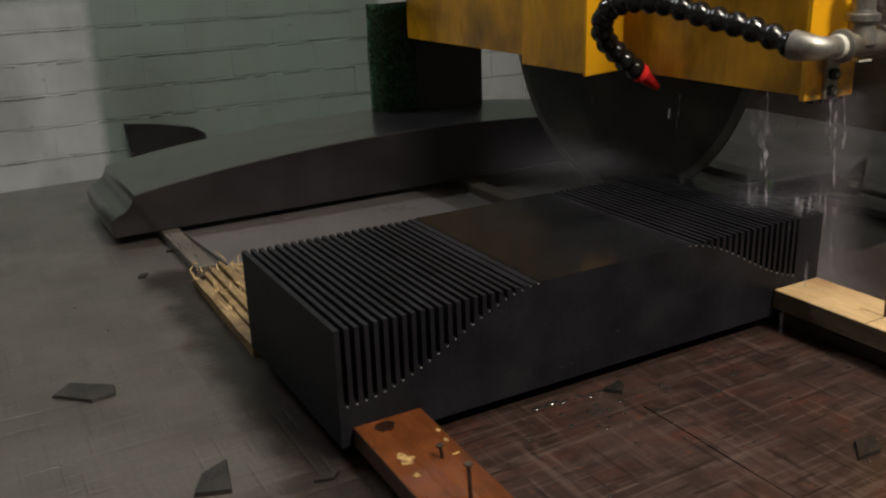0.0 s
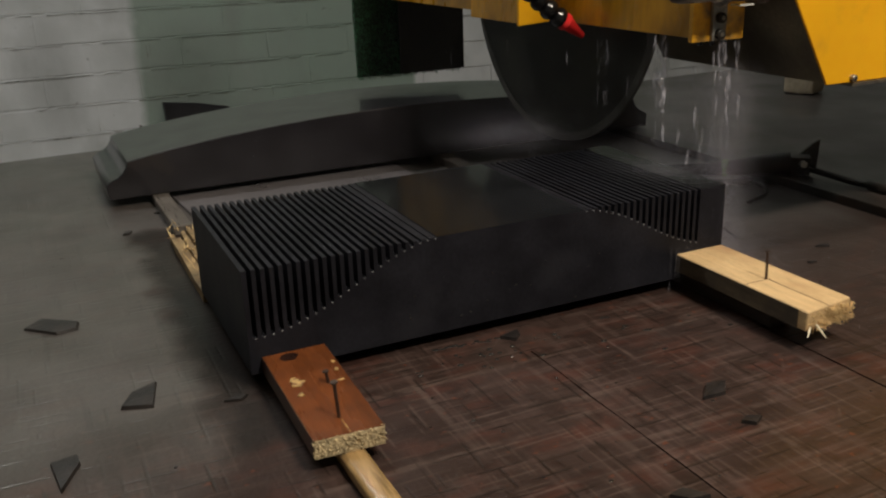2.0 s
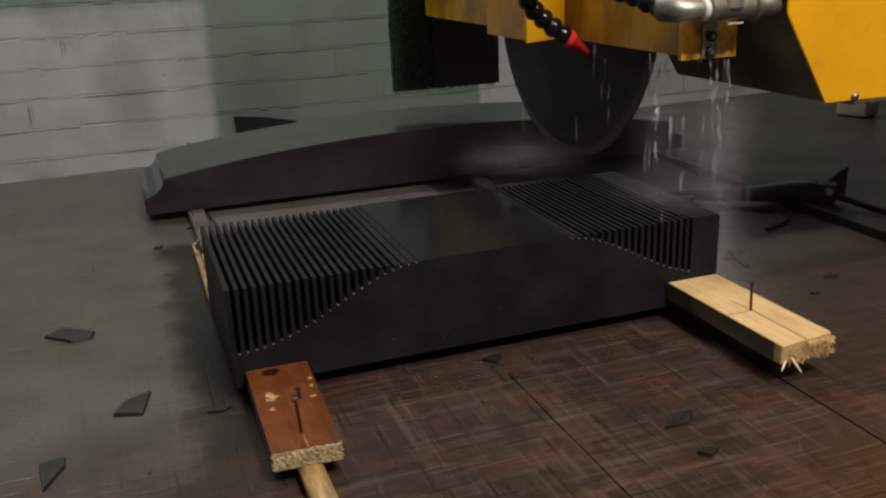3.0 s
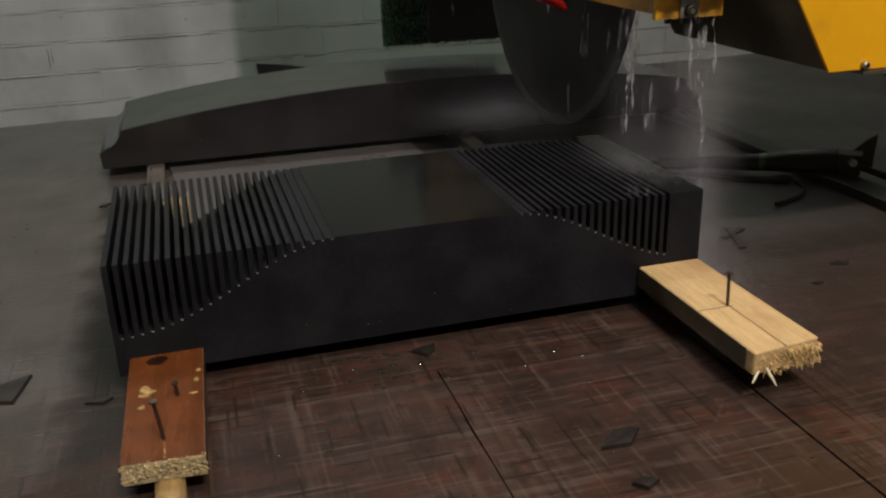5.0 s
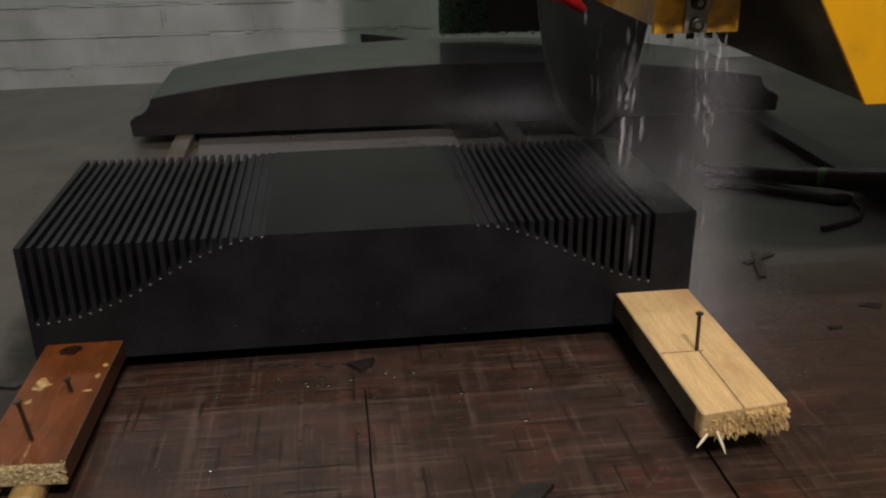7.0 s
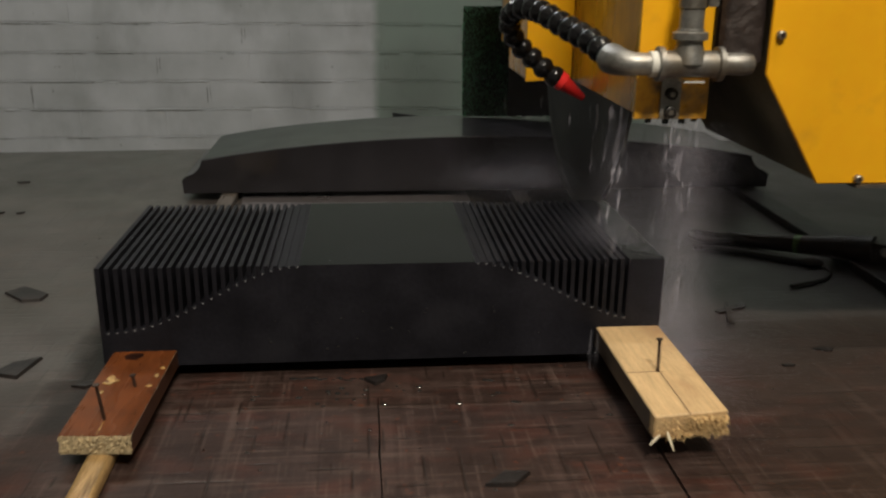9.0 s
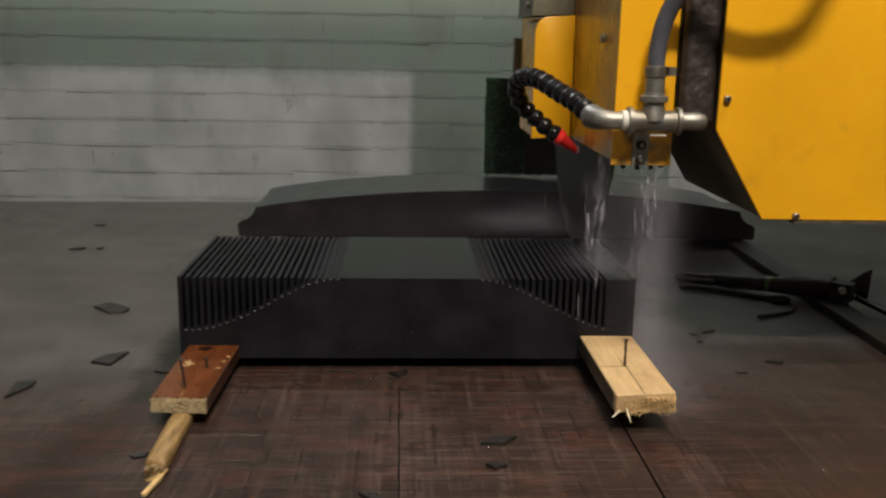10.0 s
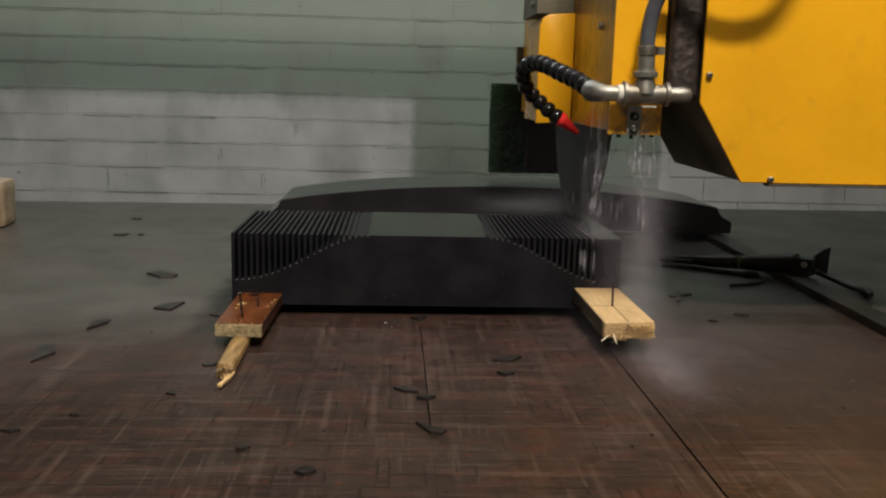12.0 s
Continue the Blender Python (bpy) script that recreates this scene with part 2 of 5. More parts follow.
    smudge.data_type = "RGBA"
    l.new(rr.outputs[0], smudge.inputs[0])
    l.new(dirt.outputs[2], smudge.inputs[6])
    smudge.inputs[7].default_value = (0.24, 0.245, 0.225, 1)
    # two soft dark patches low on the wall
    def stain(colour, cx, cz, rx, rz, amount):
        mp2, ln, ad, mr, mx = (n.new(k) for k in ("ShaderNodeMapping", "ShaderNodeVectorMath", "ShaderNodeMath", "ShaderNodeMapRange", "ShaderNodeMix"))
        mp2.inputs["Location"].default_value = (-cx / rx, 0, -cz / rz)
        mp2.inputs["Scale"].default_value = (1 / rx, 0, 1 / rz)
        l.new(geo.outputs["Position"], mp2.inputs["Vector"])
        ln.operation = "LENGTH"
        l.new(mp2.outputs[0], ln.inputs[0])
        ad.operation = "MULTIPLY_ADD"
        l.new(big.outputs[0], ad.inputs[0])
        ad.inputs[1].default_value = 0.9
        l.new(ln.outputs["Value"], ad.inputs[2])
        mr.inputs[1].default_value, mr.inputs[2].default_value = 0.85, 1.6
        mr.inputs[3].default_value, mr.inputs[4].default_value = amount, 0
        l.new(ad.outputs[0], mr.inputs[0])
        mx.data_type = "RGBA"
        l.new(mr.outputs[0], mx.inputs[0])
        l.new(colour, mx.inputs[6])
        mx.inputs[7].default_value = (0.15, 0.155, 0.14, 1)
        return mx.outputs[2]

    stained = stain(smudge.outputs[2], -0.03, -0.14, 0.13, 0.28, 0.33)
    stained = stain(stained, 0.56, -0.16, 0.25, 0.24, 0.42)
    # small chips and pits
    pit = n.new("ShaderNodeTexNoise")
    pit.inputs["Scale"].default_value, pit.inputs["Detail"].default_value = 26, 5
    l.new(geo.outputs["Position"], pit.inputs["Vector"])
    pr = n.new("ShaderNodeMapRange")
    pr.inputs[1].default_value, pr.inputs[2].default_value = 0.70, 0.76
    pr.inputs[4].default_value = 0.6
    l.new(pit.outputs[0], pr.inputs[0])
    chips = n.new("ShaderNodeMix")
    chips.data_type = "RGBA"
    l.new(pr.outputs[0], chips.inputs[0])
    l.new(stained, chips.inputs[6])
    chips.inputs[7].default_value = (0.17, 0.165, 0.15, 1)
    l.new(chips.outputs[2], p.inputs["Base Color"])
    p.inputs["Roughness"].default_value = 0.5
    p.inputs["Specular IOR Level"].default_value = 0.35
    fine = n.new("ShaderNodeTexNoise")
    fine.inputs["Scale"].default_value, fine.inputs["Detail"].default_value = 22, 7
    l.new(geo.outputs["Position"], fine.inputs["Vector"])
    b = n.new("ShaderNodeBump")
    b.inputs["Strength"].default_value, b.inputs["Distance"].default_value = 0.4, 0.005
    l.new(fine.outputs[0], b.inputs["Height"])
    l.new(b.outputs[0], p.inputs["Normal"])
    return m


def water_material(name, rough, clear):
    m = bpy.data.materials.new(name)
    m.use_nodes = True
    n, l = m.node_tree.nodes, m.node_tree.links
    p = n["Principled BSDF"]
    p.inputs["Base Color"].default_value = (0.78, 0.77, 0.90, 1)
    p.inputs["Roughness"].default_value = rough
    t = n.new("ShaderNodeBsdfTransparent")
    mixs = n.new("ShaderNodeMixShader")
    mixs.inputs[0].default_value = clear
    l.new(p.outputs[0], mixs.inputs[1])
    l.new(t.outputs[0], mixs.inputs[2])
    l.new(mixs.outputs[0], n["Material Output"].inputs["Surface"])
    return m


TABLE = table_material()
WALL = wall_paint()
SLATE = mat("wet_slate", (0.0132, 0.0132, 0.0172), 0.46, vary=0.35, scale=18, fine=220, bump=0.12, rough_vary=0.1, spec=0.11, stain=(0.018, 0.018, 0.022), stain_scale=9, stain_range=(0.6, 0.8))
SLATE_TOP = mat("polished_wet_slate", (0.009, 0.0095, 0.011), 0.14, vary=0.3, scale=12, fine=200, bump=0.03, rough_vary=0.06, spec=0.08)
SLATE_MATT = mat("honed_slate", (0.0125, 0.0112, 0.0145), 0.38, vary=0.3, scale=12, fine=240, bump=0.08, spec=0.5, coat=0.55)
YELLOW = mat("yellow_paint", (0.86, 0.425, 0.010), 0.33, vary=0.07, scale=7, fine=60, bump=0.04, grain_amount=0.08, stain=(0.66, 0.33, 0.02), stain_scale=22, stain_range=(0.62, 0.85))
# guard sides: stained yellow whose darker base also holds some of their shade
YELLOW_SIDE = mat("stained_side_yellow", (0.52, 0.25, 0.01), 0.28, vary=0.3, scale=14, fine=120, bump=0.06, stain=(0.1, 0.05, 0.01), stain_scale=9, stain_range=(0.45, 0.75), stretch=(1, 1, 0.3))
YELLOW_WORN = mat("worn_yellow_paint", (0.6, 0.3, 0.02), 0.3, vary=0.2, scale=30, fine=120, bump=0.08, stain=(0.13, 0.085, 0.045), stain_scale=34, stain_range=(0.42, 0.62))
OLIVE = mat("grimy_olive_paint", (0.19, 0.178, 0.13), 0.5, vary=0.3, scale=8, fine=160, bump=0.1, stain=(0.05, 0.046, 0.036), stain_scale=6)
GRIME = mat("slurry_crust", (0.036, 0.027, 0.025), 0.45, vary=0.25, scale=90, fine=420, bump=0.5)
BLADE = mat("blade_steel", (0.011, 0.011, 0.009), 0.5, spec=0.22, metal=0.05, vary=0.25, scale=8, fine=200, bump=0.03, stain=(0.03, 0.029, 0.022), stain_scale=14)
SEGMENT = mat("diamond_segment", (0.04, 0.038, 0.033), 0.6, metal=0.2, vary=0.4, scale=60, fine=400, bump=0.4)
GALV = mat("galvanised_steel", (0.29, 0.29, 0.28), 0.43, metal=0.75, vary=0.35, scale=45, fine=300, bump=0.08, stain=(0.24, 0.2, 0.15), stain_scale=25)
BOLT = mat("dull_steel", (0.3, 0.28, 0.25), 0.4, metal=0.9, vary=0.3, scale=80, fine=300, bump=0.1)
NAIL = mat("dark_wire_nail", (0.07, 0.05, 0.042), 0.4, metal=0.6, vary=0.4, scale=90, bump=0.1)
BLACK = mat("black_plastic", (0.007, 0.007, 0.008), 0.17, vary=0.3, scale=40, bump=0.05)
BLACK_STEEL = mat("black_steel", (0.016, 0.015, 0.014), 0.42, metal=0.2, vary=0.4, scale=25, bump=0.15, stain=(0.035, 0.02, 0.014), stain_scale=12)
RED = mat("red_plastic", (0.9, 0.035, 0.035), 0.35, vary=0.1, scale=30, bump=0.02)
HOSE = mat("grey_rubber_hose", (0.09, 0.095, 0.12), 0.4, vary=0.2, scale=30, bump=0.08)
PINE = mat("sawn_pine", (0.56, 0.39, 0.205), 0.55, vary=0.14, scale=26, fine=160, bump=0.15, stain=(0.42, 0.25, 0.13), stain_scale=14, stain_range=(0.54, 0.72), stretch=(9, 0.7, 6))
PINE_WET = mat("wet_pine", (0.29, 0.185, 0.08), 0.22, vary=0.45, scale=30, fine=160, bump=0.15, stretch=(8, 0.8, 6))
PINE_GREY = mat("wet_grey_batten", (0.105, 0.092, 0.082), 0.3, vary=0.3, scale=22, fine=160, bump=0.15, stretch=(8, 0.8, 6))
# wet pine blackened to stand in for the shade under the plank and slates
PINE_DARK = mat("shade_black_batten", (0.05, 0.04, 0.033), 0.35, vary=0.3, scale=22, fine=160, bump=0.15, stretch=(8, 0.8, 6))
SHARD = mat("dirty_wet_slate", (0.018, 0.0155, 0.0155), 0.42, vary=0.4, scale=30, fine=200, bump=0.3, spec=0.35, stain=(0.026, 0.021, 0.02), stain_scale=40, stain_range=(0.5, 0.7))
FIBRE = mat("torn_wood_fibre", (0.6, 0.42, 0.2), 0.7, vary=0.3, scale=60, bump=0.3)
FIBRE_WET = mat("wet_torn_fibre", (0.25, 0.17, 0.08), 0.5, vary=0.45, scale=45, bump=0.4, stain=(0.14, 0.085, 0.04), stain_scale=40)
MELAMINE = mat("brown_melamine", (0.122, 0.036, 0.010), 0.26, vary=0.3, scale=9, fine=90, bump=0.03, stain=(0.06, 0.02, 0.009), stain_scale=14, stain_range=(0.56, 0.78), stretch=(6, 0.8, 1))
CHIPBOARD = mat("raw_chipboard", (0.45, 0.36, 0.215), 0.8, vary=0.38, scale=160, fine=500, bump=0.8)
CONCRETE = mat("concrete", (0.31, 0.32, 0.305), 0.7, vary=0.25, scale=4, bump=0.2)
CEILING = mat("ceiling_paint", (0.62, 0.63, 0.61), 0.8, vary=0.1, scale=3, bump=0.05)
STONE_BLOCK = mat("buff_stone", (0.42, 0.34, 0.24), 0.75, vary=0.25, scale=20, fine=150, bump=0.5, stain=(0.2, 0.14, 0.09), stain_scale=11)
TURF = mat("plastic_turf", (0.034, 0.125, 0.062), 0.45, vary=0.5, scale=60, bump=0.2)
TURF_BACK = mat("turf_backing", (0.006, 0.016, 0.008), 0.6, vary=0.4, scale=40, bump=0.3)
GREEN_TAPE = mat("green_tape", (0.12, 0.22, 0.07), 0.5, vary=0.2, scale=60, bump=0.1)
DROP = water_material("falling_water", 0.08, 0.83)
MIST = water_material("water_mist", 0.5, 0.5)
MARK = mat("pencil_mark", (0.12, 0.07, 0.035), 0.7, vary=0.3, scale=80, bump=0.0)


# ---------------------------------------------------------------- building helpers
def bm_box(bm, x0, x1, y0, y1, z0, z1, m=None):
    vs = [bm.verts.new(m @ Vector(v) if m else v) for v in
          ((x0, y0, z0), (x1, y0, z0), (x1, y1, z0), (x0, y1, z0), (x0, y0, z1), (x1, y0, z1), (x1, y1, z1), (x0, y1, z1))]
    for f in ((3, 2, 1, 0), (4, 5, 6, 7), (0, 1, 5, 4), (1, 2, 6, 5), (2, 3, 7, 6), (3, 0, 4, 7)):
        bm.faces.new([vs[i] for i in f])
    return vs


def bm_prism(bm, outline, a0, a1, axis="y"):
    """A closed outline of (u, w) pushed along an axis: axis y takes (x, z), axis z takes (x, y), axis x takes (y, z)."""
    def at(u, w, a):
        return {"y": (u, a, w), "z": (u, w, a), "x": (a, u, w)}[axis]
    p = [bm.verts.new(at(u, w, a0)) for u, w in outline]
    q = [bm.verts.new(at(u, w, a1)) for u, w in outline]
    k = len(outline)
    bm.faces.new(p)
    bm.faces.new(q[::-1])
    for i in range(k):
        bm.faces.new((p[i], q[i], q[(i + 1) % k], p[(i + 1) % k]))
    bmesh.ops.recalc_face_normals(bm, faces=bm.faces)


def bm_tube(bm, path, radii, seg=16, cap=True):
    """A round tube along a path of points, with a radius at each."""
    path = [Vector(p) for p in path]
    rings, side = [], None
    for i, p in enumerate(path):
        d = (path[min(i + 1, len(path) - 1)] - path[max(i - 1, 0)]).normalized()
        if side is None:
            side = d.orthogonal().normalized()
        side = (side - d * side.dot(d)).normalized()
        up = d.cross(side)
        r = radii[i] if isinstance(radii, (list, tuple)) else radii
        rings.append([bm.verts.new(p + (side * math.cos(a) + up * math.sin(a)) * r) for a in [2 * math.pi * k / seg for k in range(seg)]])
    for a, b in zip(rings, rings[1:]):
        for k in range(seg):
            bm.faces.new((a[k], a[(k + 1) % seg], b[(k + 1) % seg], b[k]))
    if cap:
        bm.faces.new(rings[0][::-1])
        bm.faces.new(rings[-1])


def smooth(points, n=6):
    """A rounded run of points through the given ones."""
    p = [Vector(q) for q in points]
    p = [p[0] * 2 - p[1]] + p + [p[-1] * 2 - p[-2]]
    out = []
    for a, b, c, d in zip(p, p[1:], p[2:], p[3:]):
        for k in range(n):
            t = k / n
            out.append(0.5 * (2 * b + (c - a) * t + (2 * a - 5 * b + 4 * c - d) * t * t + (3 * b - a - 3 * c + d) * t ** 3))
    out.append(p[-2])
    return out


def bevel(bm, width, seg=2, angle=30):
    edges = [e for e in bm.edges if len(e.link_faces) == 2 and e.calc_face_angle(0) > radians(angle)]
    bmesh.ops.bevel(bm, geom=edges, offset=width, segments=seg, profile=0.5, affect="EDGES", clamp_overlap=True)


def rough_up(bm, amount, scale, seed=0.0):
    for v in bm.verts:
        v.co += noise.noise_vector(v.co * scale + Vector((seed, seed, seed))) * amount


def mesh_of(name, bm, material, smooth=True):
    data = bpy.data.meshes.new(name)
    bm.to_mesh(data)
    bm.free()
    for m in (material if isinstance(material, (list, tuple)) else [material]):
        data.materials.append(m)
    if smooth:
        data.shade_smooth()
        data.set_sharp_from_angle(angle=radians(35))
    return data


def part(name, bm, material, parent, label="", smooth=True):
    ob = new(name, mesh_of(name, bm, material, smooth))
    ob.parent = parent
    return tagged(ob, label)


def thing(name, label, category, m=None, group="", kind=""):
    ob = new(name)
    if m is not None:
        ob.matrix_basis = m
    return tagged(ob, label, category, group, kind)


def solid(name, bm, material, label, category, m=None, group="", kind="", smooth=True):
    ob = new(name, mesh_of(name, bm, material, smooth))
    if m is not None:
        ob.matrix_basis = m
    return tagged(ob, label, category, group, kind)


# ---------------------------------------------------------------- the room
WY = 3.57
X0, X1, Y0 = -3.2, 4.2, -3.6


def room():
    bm = bmesh.new()
    bm_box(bm, X0 - 0.2, X1 + 0.2, Y0 - 0.2, WY + 0.3, FLOOR - 0.1, FLOOR)
    solid("floor", bm, CONCRETE, "grey concrete workshop floor", "floor", kind="structure")
    # ceiling and three walls are unseen, added to close the room and bounce light
    bm = bmesh.new()
    bm_box(bm, X0 - 0.2, X1 + 0.2, Y0 - 0.2, WY + 0.3, CEIL, CEIL + 0.1)
    solid("ceiling", bm, CEILING, "pale unseen ceiling, added to bounce light", "ceiling", kind="structure")
    for name, b in (("wall_west", (X0 - 0.2, X0, Y0, WY + 0.3)), ("wall_east", (X1, X1 + 0.2, Y0, WY + 0.3)), ("wall_south", (X0 - 0.2, X1 + 0.2, Y0 - 0.2, Y0))):
        bm = bmesh.new()
        bm_box(bm, *b, FLOOR, CEIL)
        solid(name, bm, CONCRETE, "plain grey unseen wall, added to bounce light", "wall", kind="structure")
    bm = bmesh.new()
    bm_box(bm, X0, X1, WY + 0.0015, WY + 0.3, FLOOR, CEIL)
    north = solid("wall_north", bm, WALL, "painted blockwork wall, white below and pale green above", "wall", kind="structure")
    # a shallow pier where the wall steps forward
    bm = bmesh.new()
    bm_box(bm, -2.4, -1.925, WY - 0.1, WY + 0.008, FLOOR, CEIL)
    bevel(bm, 0.008)
    solid("wall_pier", bm, WALL, "painted masonry pier on the blockwork wall", "wall", kind="structure")
    return north


def wall_blocks(north):
    """Painted blocks with their own worn edges, in stretcher bond; joints lie back."""
    L, H, j, jv = 0.4125, 0.1365, 0.007, 0.0006
    shapes = []
    for s in range(6):
        bm = bmesh.new()
        bm_box(bm, -L / 2 + jv / 2, L / 2 - jv / 2, -0.0022, 0.02, -H / 2 + j / 2, H / 2 - j / 2)
        bmesh.ops.subdivide_edges(bm, edges=[e for e in bm.edges if abs(e.verts[0].co.x - e.verts[1].co.x) > 0.1], cuts=23)
        long_edges = [e for e in bm.edges if len(e.link_faces) == 2 and e.calc_face_angle(0) > 0.5 and abs(e.verts[0].co.x - e.verts[1].co.x) > 0.001]
        bmesh.ops.bevel(bm, geom=long_edges, offset=0.003, segments=2, profile=0.5, affect="EDGES", clamp_overlap=True)
        for cut in (-0.0605, -0.022, 0.022, 0.0605):
            bmesh.ops.bisect_plane(bm, geom=bm.verts[:] + bm.edges[:] + bm.faces[:], plane_co=(0, 0, cut), plane_no=(0, 0, 1))
        rough_up(bm, 0.0012, 17, s * 7.3)
        rough_up(bm, 0.0018, 55, s * 3.1)
        shapes.append(mesh_of("block", bm, WALL))
    rng = random.Random(4)
    z = 0.149 - H / 2 - 6 * H
    while z < 1.2:
        k = round((z - (0.149 - H / 2)) / H)
        off = {0: -0.066, 1: -0.272}[k % 2]
        x = off - 7 * L + L / 2
        while x < 2.6:
            near = -1.95 < x < 1.7 and z > -0.75
            if x > -2.2 and near:
                ob = new("block", shapes[rng.randrange(6)])
                ob.parent = north
                ob.matrix_basis = pose(x, WY + 0.001 * rng.uniform(-0.8, 0.8), z + rng.uniform(-0.0015, 0.0015), 0, rng.uniform(-0.15, 0.15), 0)
            x += L
        z += H
    # painted-over mortar: thin uneven beads, broken here and there
    verts, faces = [], []

    def bead(p, q, wide, proud=1.0):
        along = (q - p).normalized()
        side = along.cross(Vector((0, 1, 0)))
        steps = max(2, int((q - p).length / 0.02))
        ring = None
        for i in range(steps + 1):
            c = p.lerp(q, i / steps) + side * rng.uniform(-0.0012, 0.0012)
            w, out = wide * rng.uniform(0.7, 1.2), proud * rng.uniform(0.0008, 0.0026)
            if rng.random() < 0.07:
                ring = None
                continue
            k = len(verts)
            for u, d in ((-1.0, -0.004), (-0.55, out * 0.8), (0.45, out), (1.0, -0.004)):
                v = c + side * (u * w)
                verts.append((v.x, WY - 0.0022 - d, v.z))
            if ring is not None:
                for e in range(3):
                    faces.append((ring + e, ring + e + 1, k + e + 1, k + e))
            ring = k

    z = 0.149 - H / 2 - 3 * H
    while z < 1.2:
        k = round((z - (0.149 - H / 2)) / H)
        x = -1.9
        while x < 1.75:
            run = rng.uniform(0.15, 0.7)
            bead(Vector((x, 0, z - H / 2 - 0.0025)), Vector((min(1.78, x + run), 0, z - H / 2 - 0.0025)), 0.0055, 2.2)
            x += run + rng.choice((0.0, 0.01, 0.05, 0.14))
        x = {0: -0.066, 1: -0.272}[k % 2] - 4 * L
        while x < 1.75:
            if x > -1.9 and rng.random() < 0.7:
                bead(Vector((x, 0, z - H / 2 + 0.004)), Vector((x, 0, z + H / 2 - 0.004)), 0.0055, 1.3)
            x += L
        z += H
    data = bpy.data.meshes.new("mortar")
    data.from_pydata(verts, [], faces)
    data.materials.append(WALL)
    mortar = new("mortar", data)
    mortar.parent = north
    mortar["kind"] = "stuff"
    # open cracks where mortar has fallen out below the beads and in a few upright joints
    verts, faces = [], []

    def crack(x0, x1, z0, z1):
        steps = max(1, int(max(x1 - x0, z1 - z0) / 0.012))
        upright = z1 - z0 > x1 - x0
        k0 = len(verts)
        for i in range(steps + 1):
            f = i / steps
            t = 1.0 if 0 < i < steps else 0.2
            if upright:
                w = (x1 - x0) * rng.uniform(0.35, 1.1) * 0.5 * t
                z, m = z0 + (z1 - z0) * f, (x0 + x1) / 2 + rng.uniform(-0.001, 0.001)
                verts.extend([(m - w, WY - 0.0052, z), (m + w, WY - 0.0052, z)])
            else:
                w = (z1 - z0) * rng.uniform(0.3, 1.1) * 0.5 * t
                x, m = x0 + (x1 - x0) * f, (z0 + z1) / 2 + rng.uniform(-0.0008, 0.0008)
                verts.extend([(x, WY - 0.0052, m - w), (x, WY - 0.0052, m + w)])
            if i:
                a = k0 + 2 * i
                faces.append((a - 2, a, a + 1, a - 1) if not upright else (a - 2, a - 1, a + 1, a))

    z = 0.149 - 4 * H
    while z < 1.1:
        x = -1.9
        while x < 1.7:
            run = rng.uniform(0.04, 0.38)
            if rng.random() < 0.5:
                crack(x, min(1.75, x + run), z - 0.0085, z - 0.0045)
            x += run + rng.uniform(0.02, 0.35)
        z += H
    for x, z in ((-0.472, -0.192), (-0.702, -0.055), (-1.303, -0.192), (-0.29, 0.085), (0.40, -0.055), (-0.1, 0.49)):
        tall = rng.uniform(0.018, 0.045)
        crack(x - 0.009, x - 0.0055, z - tall, z + 0.045)
        if rng.random() < 0.4:
            crack(x + 0.006, x + 0.009, z - tall * 0.6, z + 0.045)
    data = bpy.data.meshes.new("joint_crack")
    data.from_pydata(verts, [], faces)
    data.materials.append(mat("open_joint", (0.17, 0.165, 0.15), 0.8, vary=0.3, scale=40))
    open_joint = new("joint_crack", data)
    open_joint.parent = north
    open_joint["kind"] = "stuff"
    # the blocks beyond, joined
    bm = bmesh.new()
    z = 0.149 - H / 2 - 6 * H
    while z < 1.2:
        k = round((z - (0.149 - H / 2)) / H)
        x = {0: -0.066, 1: -0.272}[k % 2] - 7 * L + L / 2
        while x < 4.0:
            if not (-1.95 < x < 1.7 and z > -0.75) and x > 1.6:
                bm_box(bm, x - L / 2 + j / 2, x + L / 2 - j / 2, WY - 0.006, WY + 0.02, z - H / 2 + j / 2, z + H / 2 - j / 2)
            x += L
        z += H
    rest = part("blockwork", bm, WALL, north)
    rest["kind"] = "stuff"


# ---------------------------------------------------------------- the saw table
TY0, TY1, TX0, TX1 = -0.95, 1.18, -1.7, 2.3


def back(x):
    """The far edge of the table runs a little askew."""
    return 1.262 + 0.05 * x


